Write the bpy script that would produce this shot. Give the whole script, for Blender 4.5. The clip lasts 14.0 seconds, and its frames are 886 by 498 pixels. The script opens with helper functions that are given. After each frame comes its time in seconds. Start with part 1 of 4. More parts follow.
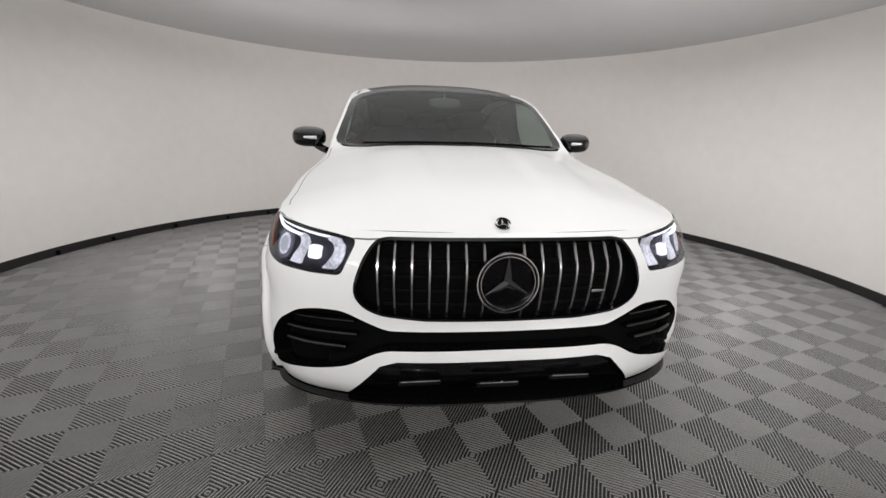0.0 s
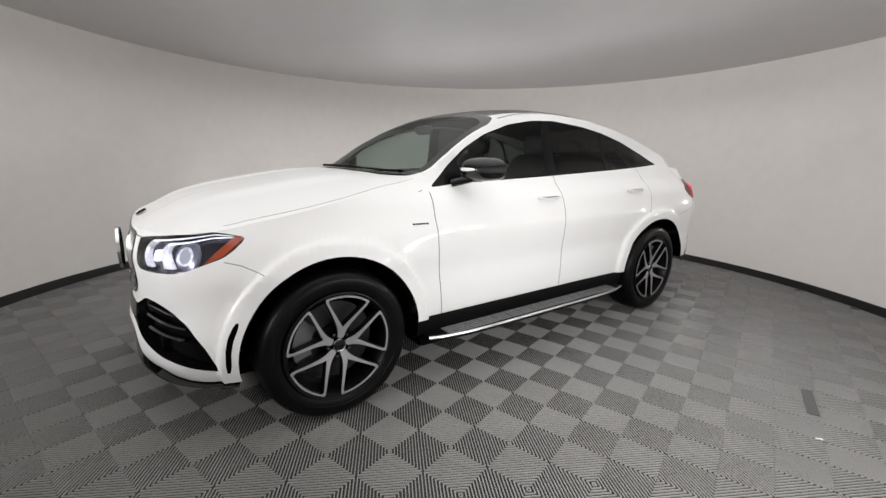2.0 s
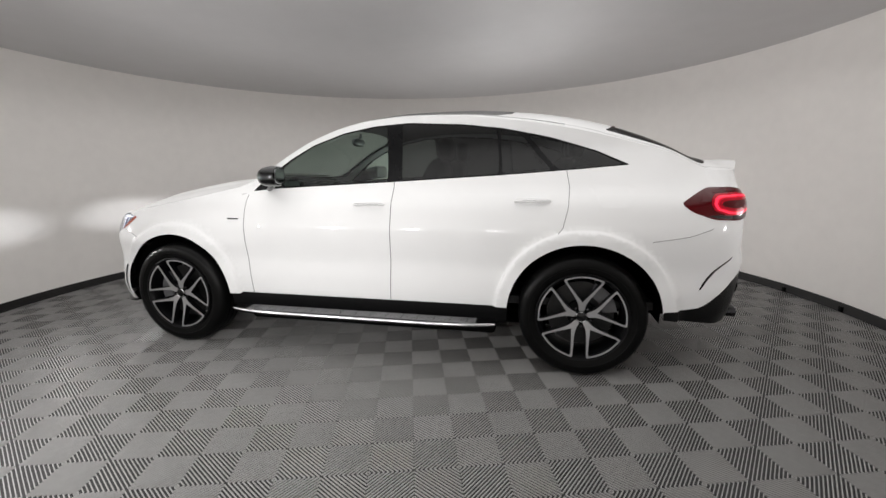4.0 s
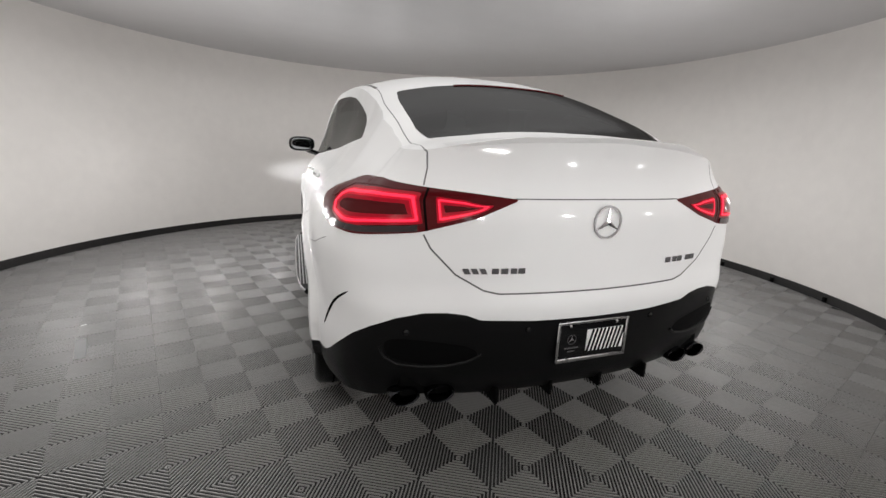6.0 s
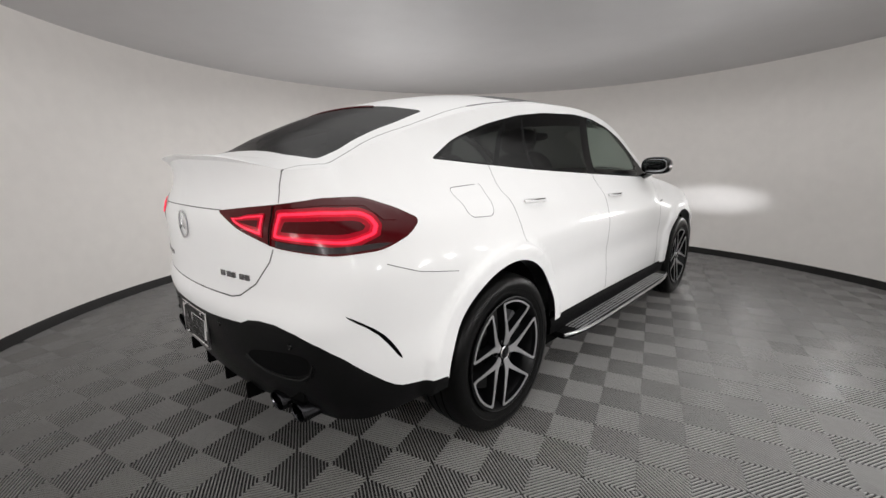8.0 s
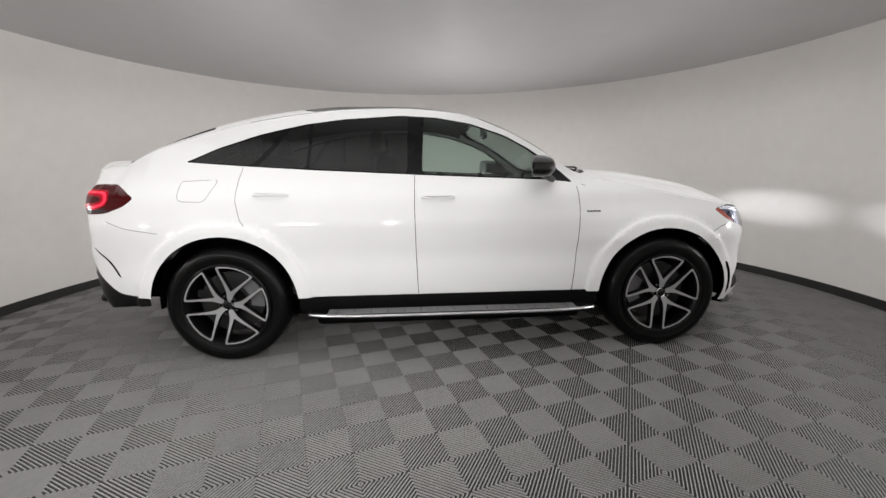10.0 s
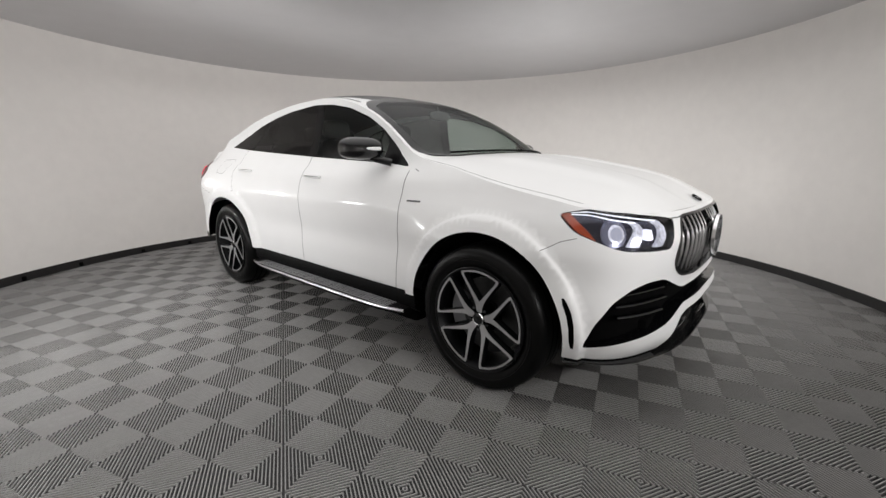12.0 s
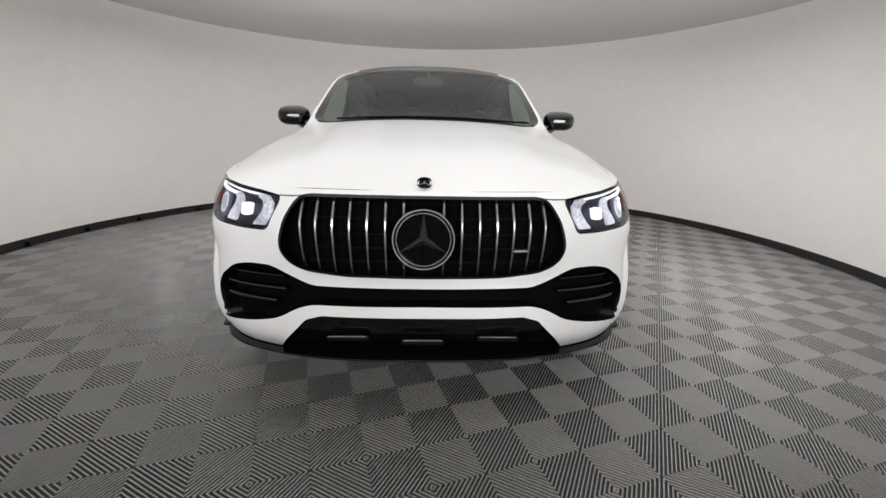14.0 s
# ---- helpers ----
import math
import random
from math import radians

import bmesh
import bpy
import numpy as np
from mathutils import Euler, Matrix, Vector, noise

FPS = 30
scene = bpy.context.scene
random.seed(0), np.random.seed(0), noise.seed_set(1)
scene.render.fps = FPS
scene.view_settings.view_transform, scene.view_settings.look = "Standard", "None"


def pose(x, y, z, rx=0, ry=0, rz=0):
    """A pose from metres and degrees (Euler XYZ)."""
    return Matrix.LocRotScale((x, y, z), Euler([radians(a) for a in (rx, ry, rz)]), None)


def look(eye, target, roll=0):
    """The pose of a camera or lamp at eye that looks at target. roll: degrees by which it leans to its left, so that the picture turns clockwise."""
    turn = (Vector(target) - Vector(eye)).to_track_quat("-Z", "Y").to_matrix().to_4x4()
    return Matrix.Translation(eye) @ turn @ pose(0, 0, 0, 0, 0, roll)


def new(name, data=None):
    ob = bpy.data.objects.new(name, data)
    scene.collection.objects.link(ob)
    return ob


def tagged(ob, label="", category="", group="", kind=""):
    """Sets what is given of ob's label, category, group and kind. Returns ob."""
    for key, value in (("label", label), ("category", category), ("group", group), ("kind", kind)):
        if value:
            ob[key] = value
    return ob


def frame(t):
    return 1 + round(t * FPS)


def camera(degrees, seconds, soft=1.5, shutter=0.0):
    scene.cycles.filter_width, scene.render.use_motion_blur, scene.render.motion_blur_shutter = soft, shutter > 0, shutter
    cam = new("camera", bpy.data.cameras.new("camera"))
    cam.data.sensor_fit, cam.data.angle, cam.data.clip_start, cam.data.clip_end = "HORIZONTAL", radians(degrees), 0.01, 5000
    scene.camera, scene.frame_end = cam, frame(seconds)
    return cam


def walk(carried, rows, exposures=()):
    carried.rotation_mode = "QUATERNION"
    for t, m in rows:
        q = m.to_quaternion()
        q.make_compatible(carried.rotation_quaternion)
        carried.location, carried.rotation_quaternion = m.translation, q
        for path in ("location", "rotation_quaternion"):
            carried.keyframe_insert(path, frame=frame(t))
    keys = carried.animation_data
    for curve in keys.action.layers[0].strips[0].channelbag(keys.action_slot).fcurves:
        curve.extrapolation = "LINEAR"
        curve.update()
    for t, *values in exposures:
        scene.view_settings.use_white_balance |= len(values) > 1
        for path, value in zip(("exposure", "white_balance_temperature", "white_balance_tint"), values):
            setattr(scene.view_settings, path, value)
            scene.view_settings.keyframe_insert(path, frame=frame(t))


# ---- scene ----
cam = camera(94.1, 14.0)
PATH = [
    (0, (-0.404, -3.655, 1.299), (-0.158, -1.744, 0.765), 1.60),
    (0.5, (0.561, -3.658, 1.313), (0.268, -1.744, 0.812), 1.71),
    (1, (1.419, -3.371, 1.313), (0.705, -1.588, 0.756), 2.66),
    (1.5, (2.225, -2.835, 1.300), (0.991, -1.337, 0.815), 1.31),
    (2, (2.816, -2.174, 1.314), (1.229, -1.035, 0.887), 1.32),
    (2.5, (3.291, -1.399, 1.292), (1.491, -0.624, 0.892), 1.07),
    (3, (3.475, -0.557, 1.317), (1.551, -0.179, 0.925), -1.52),
    (3.83, (3.533, 0.867, 1.308), (1.578, 0.578, 0.919), -1.27),
    (4.67, (2.961, 2.244, 1.279), (1.228, 1.295, 0.884), 0.68),
    (5.5, (1.880, 3.246, 1.274), (0.687, 1.698, 0.848), 1.54),
    (6, (1.046, 3.674, 1.274), (0.384, 1.847, 0.799), 2.37),
    (6.5, (0.217, 3.809, 1.292), (0.026, 1.876, 0.817), 1.82),
    (7, (-0.555, 3.740, 1.270), (-0.270, 1.828, 0.758), 3.60),
    (7.5, (-1.409, 3.395, 1.280), (-0.501, 1.670, 0.833), 1.85),
    (8, (-2.036, 3.013, 1.269), (-0.683, 1.592, 0.879), -0.63),
    (8.5, (-2.617, 2.516, 1.231), (-1.039, 1.354, 0.831), -1.45),
    (9.33, (-3.377, 1.343, 1.229), (-1.520, 0.727, 0.838), -1.08),
    (10.17, (-3.634, -0.039, 1.262), (-1.676, -0.047, 0.876), -0.30),
    (11, (-3.406, -1.320, 1.254), (-1.536, -0.718, 0.879), 0.18),
    (11.5, (-3.045, -2.042, 1.197), (-1.338, -1.071, 0.817), -0.56),
    (12, (-2.594, -2.648, 1.204), (-1.120, -1.367, 0.772), -0.06),
    (12.5, (-2.061, -3.131, 1.215), (-0.865, -1.599, 0.742), 1.26),
    (13, (-1.378, -3.497, 1.202), (-0.594, -1.724, 0.708), 0.84),
    (13.5, (-0.684, -3.683, 1.178), (-0.299, -1.791, 0.657), -0.03),
    (14, (0.020, -3.757, 1.182), (0.088, -1.836, 0.627), 1.25),
]
walk(cam, [(t, look(eye, target, roll)) for t, eye, target, roll in PATH])

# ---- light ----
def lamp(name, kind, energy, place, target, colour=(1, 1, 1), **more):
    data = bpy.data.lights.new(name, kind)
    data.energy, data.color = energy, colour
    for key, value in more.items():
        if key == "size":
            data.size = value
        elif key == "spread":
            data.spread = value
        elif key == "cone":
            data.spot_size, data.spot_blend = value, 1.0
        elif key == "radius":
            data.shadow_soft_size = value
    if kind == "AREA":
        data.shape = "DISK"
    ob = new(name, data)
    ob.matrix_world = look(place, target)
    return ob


CENTRE, RADIUS, HEIGHT = Vector((-0.02, 0.02, 0)), 3.88, 2.49
# unseen fill disc under the ceiling, added to brighten floor, walls and car
lamp("overhead_fill", "AREA", 95, (0, 0.02, HEIGHT - 0.02), (0, 0.0201, 0), (1.0, 0.99, 0.98), size=7.0, spread=radians(135))
# added fill: one round lamp circling beside the viewer, spread over 24 unseen spots
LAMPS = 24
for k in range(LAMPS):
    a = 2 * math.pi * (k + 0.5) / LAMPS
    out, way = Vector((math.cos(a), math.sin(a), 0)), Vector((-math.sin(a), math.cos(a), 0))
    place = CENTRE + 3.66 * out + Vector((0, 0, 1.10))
    # strength and lean tuned by angle to balance brightness across car and floor
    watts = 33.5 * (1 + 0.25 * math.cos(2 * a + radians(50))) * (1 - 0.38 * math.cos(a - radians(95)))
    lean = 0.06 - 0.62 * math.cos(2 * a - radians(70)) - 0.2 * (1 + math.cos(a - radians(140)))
    lamp("ring_fill", "SPOT", watts, place, place + lean * way - 0.68 * out - Vector((0, 0, 0.10)), (1.0, 0.99, 0.985), cone=radians(118), radius=0.0)
for x in (0.66, -0.66):
    beam = lamp("headlamp_beam", "SPOT", 40, (x, -2.32, 0.88), (x * 1.25, -4.0, 0.78), (0.93, 0.95, 1.0), cone=radians(19), radius=0.03)
    beam.matrix_world = beam.matrix_world @ Matrix.Diagonal((3.6, 1, 1, 1))

world = bpy.data.worlds.new("world")
scene.world = world
world.use_nodes = True
world.node_tree.nodes["Background"].inputs[0].default_value = (0.5, 0.5, 0.5, 1)
world.node_tree.nodes["Background"].inputs[1].default_value = 0.3


# ---- materials ----
def material(name, colour, rough=0.5, metal=0.0, grain=0.0, scale=20.0, bump=0.0, bump_scale=200.0, coat=0.0, coat_rough=0.2, emit=None, power=0.0, spec=0.5, rough_var=0.0):
    m = bpy.data.materials.new(name)
    m.use_nodes = True
    nodes, links = m.node_tree.nodes, m.node_tree.links
    b = nodes["Principled BSDF"]
    b.inputs["Base Color"].default_value = (*colour, 1)
    b.inputs["Roughness"].default_value = rough
    b.inputs["Metallic"].default_value = metal
    b.inputs["Coat Weight"].default_value = coat
    b.inputs["Coat Roughness"].default_value = coat_rough
    b.inputs["Specular IOR Level"].default_value = spec
    if emit:
        b.inputs["Emission Color"].default_value = (*emit, 1)
        b.inputs["Emission Strength"].default_value = power
    where = nodes.new("ShaderNodeTexCoord")
    if grain:
        big, small = nodes.new("ShaderNodeTexNoise"), nodes.new("ShaderNodeTexNoise")
        big.inputs["Scale"].default_value, small.inputs["Scale"].default_value = scale / 12, scale
        big.inputs["Detail"].default_value, small.inputs["Detail"].default_value = 4, 6
        mix, ramp = nodes.new("ShaderNodeMath"), nodes.new("ShaderNodeMapRange")
        mix.operation = "ADD"
        links.new(where.outputs["Object"], big.inputs["Vector"])
        links.new(where.outputs["Object"], small.inputs["Vector"])
        links.new(big.outputs["Fac"], mix.inputs[0])
        links.new(small.outputs["Fac"], mix.inputs[1])
        ramp.inputs["From Min"].default_value, ramp.inputs["From Max"].default_value = 0.6, 1.4
        ramp.inputs["To Min"].default_value, ramp.inputs["To Max"].default_value = 1 - grain, 1 + grain
        links.new(mix.outputs[0], ramp.inputs["Value"])
        tint = nodes.new("ShaderNodeVectorMath")
        tint.operation = "SCALE"
        tint.inputs[0].default_value = colour
        links.new(ramp.outputs[0], tint.inputs["Scale"])
        links.new(tint.outputs[0], b.inputs["Base Color"])
        if emit:
            glow = nodes.new("ShaderNodeMath")
            glow.operation = "MULTIPLY"
            glow.inputs[1].default_value = power
            links.new(ramp.outputs[0], glow.inputs[0])
            links.new(glow.outputs[0], b.inputs["Emission Strength"])
        if rough_var:
            rr = nodes.new("ShaderNodeMapRange")
            rr.inputs["From Min"].default_value, rr.inputs["From Max"].default_value = 0.3, 0.7
            rr.inputs["To Min"].default_value, rr.inputs["To Max"].default_value = rough - rough_var, rough + rough_var
            links.new(big.outputs["Fac"], rr.inputs["Value"])
            links.new(rr.outputs[0], b.inputs["Roughness"])
    if bump:
        bn, bu = nodes.new("ShaderNodeTexNoise"), nodes.new("ShaderNodeBump")
        bn.inputs["Scale"].default_value, bn.inputs["Detail"].default_value = bump_scale, 4
        bu.inputs["Strength"].default_value, bu.inputs["Distance"].default_value = 1.0, bump
        links.new(where.outputs["Object"], bn.inputs["Vector"])
        links.new(bn.outputs["Fac"], bu.inputs["Height"])
        links.new(bu.outputs["Normal"], b.inputs["Normal"])
    return m


def glass(name, tint, gloss=0.04, edge=0.5):
    """A thin pane: a tinted see-through sheet with a clear reflection."""
    m = bpy.data.materials.new(name)
    m.use_nodes = True
    nodes, links = m.node_tree.nodes, m.node_tree.links
    nodes.clear()
    out, mix = nodes.new("ShaderNodeOutputMaterial"), nodes.new("ShaderNodeMixShader")
    clear, shine, lean = nodes.new("ShaderNodeBsdfTransparent"), nodes.new("ShaderNodeBsdfGlossy"), nodes.new("ShaderNodeLayerWeight")
    power, more = nodes.new("ShaderNodeMath"), nodes.new("ShaderNodeMath")
    clear.inputs["Color"].default_value = (*tint, 1)
    shine.inputs["Roughness"].default_value = gloss
    lean.inputs["Blend"].default_value = 0.5
    power.operation, more.operation = "POWER", "MULTIPLY_ADD"
    power.inputs[1].default_value = 4.0
    more.inputs[1].default_value, more.inputs[2].default_value = edge, 0.035
    links.new(lean.outputs["Facing"], power.inputs[0])
    links.new(power.outputs[0], more.inputs[0])
    links.new(more.outputs[0], mix.inputs[0])
    links.new(clear.outputs[0], mix.inputs[1])
    links.new(shine.outputs[0], mix.inputs[2])
    links.new(mix.outputs[0], out.inputs["Surface"])
    return m


PAINT = material("white_paint", (0.77, 0.77, 0.77), 0.5, 0, 0.015, 6, coat=0.5, coat_rough=0.11, rough_var=0.04, spec=0.05)
BLACK_GLOSS = material("gloss_black", (0.0035, 0.0035, 0.004), 0.10, 0, 0.2, 8, spec=0.5)
ROOF_BLACK = material("black_roof_glass", (0.006, 0.006, 0.007), 0.16, 0, 0.2, 8, spec=0.22)
TRIM_BLACK = material("black_window_trim", (0.004, 0.004, 0.0045), 0.25, 0, 0.2, 12, spec=0.15)
BLACK_PLASTIC = material("black_plastic", (0.003, 0.003, 0.0032), 0.5, 0, 0.25, 30, spec=0.05, bump=0.0004, bump_scale=900)
SATIN_BLACK = material("satin_black_plastic", (0.003, 0.003, 0.0032), 0.36, 0, 0.25, 30, spec=0.22, bump=0.0003, bump_scale=700)
DARK = material("dark_cavity", (0.0025, 0.0025, 0.0025), 0.9, 0, 0.3, 20, spec=0.05)
GAP = material("panel_gap", (0.09, 0.09, 0.09), 0.7, 0, 0.2, 20)
CHROME = material("chrome", (0.72, 0.72, 0.73), 0.12, 1.0, 0.04, 30)
SATIN = material("satin_silver", (0.46, 0.46, 0.47), 0.26, 1.0, 0.06, 60)
DARK_CHROME = material("dark_chrome", (0.16, 0.16, 0.17), 0.2, 1.0, 0.1, 30)
RUBBER = material("tyre_rubber", (0.0040, 0.0040, 0.0040), 0.30, 0, 0.3, 40, spec=0.13, bump=0.0005, bump_scale=300)
RIM_BLACK = material("rim_black", (0.004, 0.004, 0.0045), 0.35, 0, 0.2, 40, spec=0.18)
DISC = material("brake_disc", (0.06, 0.06, 0.06), 0.4, 1.0, 0.15, 50)
CALIPER = material("caliper_grey", (0.20, 0.20, 0.21), 0.4, 0.4, 0.1, 30)
WINDSCREEN = glass("windscreen_glass", (0.43, 0.48, 0.455), edge=0.28)
CLEAR = glass("clear_side_glass", (0.58, 0.66, 0.62))
TINTED = glass("tinted_glass", (0.035, 0.038, 0.038), edge=0.28)
SIDE_TINTED = glass("tinted_side_glass", (0.10, 0.105, 0.105), edge=0.5)
LENS = glass("clear_lens", (0.92, 0.93, 0.95), 0.02, 0.4)
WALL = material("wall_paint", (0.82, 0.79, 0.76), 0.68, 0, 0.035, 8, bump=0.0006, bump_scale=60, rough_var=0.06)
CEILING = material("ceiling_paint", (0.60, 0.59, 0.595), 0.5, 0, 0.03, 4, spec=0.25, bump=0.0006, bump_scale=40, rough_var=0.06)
TRIM = material("black_rubber_trim", (0.012, 0.011, 0.011), 0.5, 0, 0.4, 30)
FLOOR = material("grey_floor_tile", (0.27, 0.265, 0.26), 0.42, 0, 0.12, 30, rough_var=0.08)
# near-black base puts the shade between the ribs into the colour
GROOVE_SHADE = material("floor_groove_shade", (0.012, 0.012, 0.012), 0.7, 0, 0.3, 30)
LEATHER = material("black_leather", (0.02, 0.02, 0.021), 0.5, 0, 0.2, 60, bump=0.0006, bump_scale=400)
HEADLINER = material("headliner", (0.09, 0.09, 0.09), 0.9, 0, 0.1, 60)


# ---- building helpers ----
def part(name, bm, mat, parent=None, label="", smooth=True):
    me = bpy.data.meshes.new(name)
    bm.to_mesh(me)
    bm.free()
    me.materials.append(mat)
    if smooth:
        me.polygons.foreach_set("use_smooth", [True] * len(me.polygons))
        me.set_sharp_from_angle(angle=radians(38))
    ob = new(name, me)
    ob.parent = parent
    if label:
        ob["label"] = label
    return ob


def from_lists(verts, faces):
    bm = bmesh.new()
    vs = [bm.verts.new(v) for v in verts]
    for f in faces:
        try:
            bm.faces.new([vs[i] for i in f])
        except ValueError:
            pass
    return bm


def empty(name, place=(0, 0, 0), turn=0):
    ob = new(name)
    ob.matrix_world = pose(*place, 0, 0, turn)
    return ob


def box(sx, sy, sz, place=(0, 0, 0), bevel=0.0, segs=2, turn=None):
    bm = bmesh.new()
    bmesh.ops.create_cube(bm, size=1)
    bmesh.ops.scale(bm, vec=(sx, sy, sz), verts=bm.verts)
    if bevel:
        bmesh.ops.bevel(bm, geom=list(bm.edges), offset=bevel, segments=segs, affect="EDGES", profile=0.5)
    if turn is not None:
        bmesh.ops.transform(bm, matrix=turn, verts=bm.verts)
    bmesh.ops.translate(bm, vec=place, verts=bm.verts)
    return bm


def revolve(profile, segs=64, axis="x"):
    """A ring from (radius, offset) rows, turned about the x axis; closed across where the first and last row meet."""
    n, verts, faces = len(profile), [], []
    for i in range(segs):
        a = 2 * math.pi * i / segs
        for r, o in profile:
            verts.append((o, r * math.cos(a), r * math.sin(a)))
    for i in range(segs):
        j = (i + 1) % segs
        for k in range(n - 1):
            faces.append((i * n + k, i * n + k + 1, j * n + k + 1, j * n + k))
    bm = from_lists(verts, faces)
    bmesh.ops.remove_doubles(bm, verts=bm.verts, dist=1e-5)
    return bm


def tube(points, radius, sides=8, closed=False, flat=1.0):
    """A round bar along points; flat squeezes it along its binormal."""
    pts = [Vector(p) for p in points]
    n, verts, faces = len(pts), [], []
    up = Vector((0.0123, 0.021, 1))
    for i, p in enumerate(pts):
        a = pts[(i - 1) % n] if closed or i else p
        b = pts[(i + 1) % n] if closed or i < n - 1 else p
        d = (b - a).normalized()
        if abs(d.dot(up)) > 0.95:
            up = Vector((1, 0.02, 0.03))
        u = d.cross(up).normalized()
        v = u.cross(d)
        for k in range(sides):
            w = 2 * math.pi * k / sides
            verts.append(p + radius * (math.cos(w) * u + flat * math.sin(w) * v))
    for i in range(n if closed else n - 1):
        j = (i + 1) % n
        for k in range(sides):
            l = (k + 1) % sides
            faces.append((i * sides + k, i * sides + l, j * sides + l, j * sides + k))
    if not closed:
        faces += [tuple(range(sides))[::-1], tuple((n - 1) * sides + k for k in range(sides))]
    return from_lists(verts, faces)


def join(*meshes):
    out = meshes[0]
    for other in meshes[1:]:
        me = bpy.data.meshes.new("joined")
        other.to_mesh(me)
        other.free()
        out.from_mesh(me)
        bpy.data.meshes.remove(me)
    return out


# ---- the room ----
def ring_wall(name, r0, r1, z0, z1, mat, segs=180):
    bm = revolve([(r0, z0), (r0, z1), (r1, z1), (r1, z0), (r0, z0)], segs)
    bmesh.ops.transform(bm, matrix=Matrix.Translation(CENTRE) @ Matrix.Rotation(radians(-90), 4, "Y"), verts=bm.verts)
    bmesh.ops.recalc_face_normals(bm, faces=bm.faces)
    return part(name, bm, mat)


tagged(ring_wall("wall", RADIUS, RADIUS + 0.12, -0.05, HEIGHT, WALL), "curved off-white painted wall of the round photo booth", "wall", kind="structure")
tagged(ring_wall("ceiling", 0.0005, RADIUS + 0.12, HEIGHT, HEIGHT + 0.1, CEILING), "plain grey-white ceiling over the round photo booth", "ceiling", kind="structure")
tagged(ring_wall("baseboard", RADIUS - 0.012, RADIUS - 0.0005, 0.0, 0.085, TRIM), "black rubber strip along the foot of the curved wall", "baseboard", kind="structure")
base = ring_wall("floor", 0.0005, RADIUS, -0.06, -0.006, GROOVE_SHADE)
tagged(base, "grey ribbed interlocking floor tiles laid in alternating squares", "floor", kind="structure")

# ---- the car's shape ----
from mathutils.geometry import delaunay_2d_cdt


def smooth_curve(xs, ys):
    """A monotone cubic through the points, as a function."""
    xs, ys = np.array(xs, float), np.array(ys, float)
    h, d = np.diff(xs), np.diff(ys) / np.diff(xs)
    m = np.r_[d[0], [0 if a * b <= 0 else 3 * (p + q) / ((2 * q + p) / a + (q + 2 * p) / b) for a, b, p, q in zip(d[:-1], d[1:], h[:-1], h[1:])], d[-1]]

    def at(x):
        x = np.clip(np.asarray(x, float), xs[0], xs[-1])
        i = np.clip(np.searchsorted(xs, x, side="right") - 1, 0, len(h) - 1)
        t = (x - xs[i]) / h[i]
        return (1 + 2 * t) * (1 - t) ** 2 * ys[i] + t * (1 - t) ** 2 * h[i] * m[i] + t * t * (3 - 2 * t) * ys[i + 1] + t * t * (t - 1) * h[i] * m[i + 1]

    return at


# Half outline in plan, from the middle of the nose (front is -y) round the left side to the middle of the tail.
PLAN = np.array([
    (0, -2.322), (.25, -2.317), (.45, -2.293), (.60, -2.252), (.765, -2.180), (.885, -2.07), (.945, -1.91), (.958, -1.75), (.975, -1.5), (.97, -1.2),
    (.96, -.9), (.955, -.4), (.955, .3), (.965, .9), (.985, 1.25), (1.0, 1.55), (1.0, 1.83), (.988, 2.01), (.960, 2.16), (.895, 2.30), (.77, 2.398),
    (.50, 2.472), (.25, 2.510), (0, 2.520)])


def spline(points, per=40):
    p = np.vstack([points[0] * [-1, 1] if points[0][0] == 0 else points[0], points])
    p[0] = [-points[1][0], points[1][1]]
    p = np.vstack([p, [-points[-2][0], points[-2][1]]])
    t, out = np.linspace(0, 1, per, endpoint=False)[:, None], []
    for a, b, c, d in zip(p[:-3], p[1:-2], p[2:-1], p[3:]):
        out.append(0.5 * (2 * b + (c - a) * t + (2 * a - 5 * b + 4 * c - d) * t**2 + (3 * b - a - 3 * c + d) * t**3))
    return np.vstack([*out, points[-1:]])


LINE = spline(PLAN)
ALONG = np.r_[0, np.cumsum(np.hypot(*np.diff(LINE, axis=0).T))]
TANGENT = np.gradient(LINE, ALONG, axis=0)
TANGENT /= np.linalg.norm(TANGENT, axis=1, keepdims=True)
NORMAL = np.c_[TANGENT[:, 1], -TANGENT[:, 0]]
END = ALONG[-1]

front_in = smooth_curve([.28, .33, .40, .5, .62, .72, .83, .92, .96, 1.0], [.10, .03, .0, .005, .03, .02, .015, .045, .07, .12])
side_in = smooth_curve([.28, .36, .45, .55, .68, .80, .90, .97, 1.03, 1.08, 1.12, 1.16, 1.2, 1.3, 1.4, 1.5, 1.6, 1.68],
                       [.06, .03, .012, .010, .018, .008, .004, .018, .034, .055, .085, .122, .142, .182, .210, .230, .252, .288])
rear_in = smooth_curve([.30, .38, .45, .55, .65, .74, .78, .84, .95, 1.05, 1.11, 1.15, 1.20, 1.25, 1.29, 1.32],
                       [.16, .085, .05, .028, .015, .005, .02, .025, .025, .02, .03, .045, .055, .055, .045, .04])
HUBS, HUB_Z, ARCH, TYRE = (-1.4675, 1.4675), 0.388, 0.458, 0.388


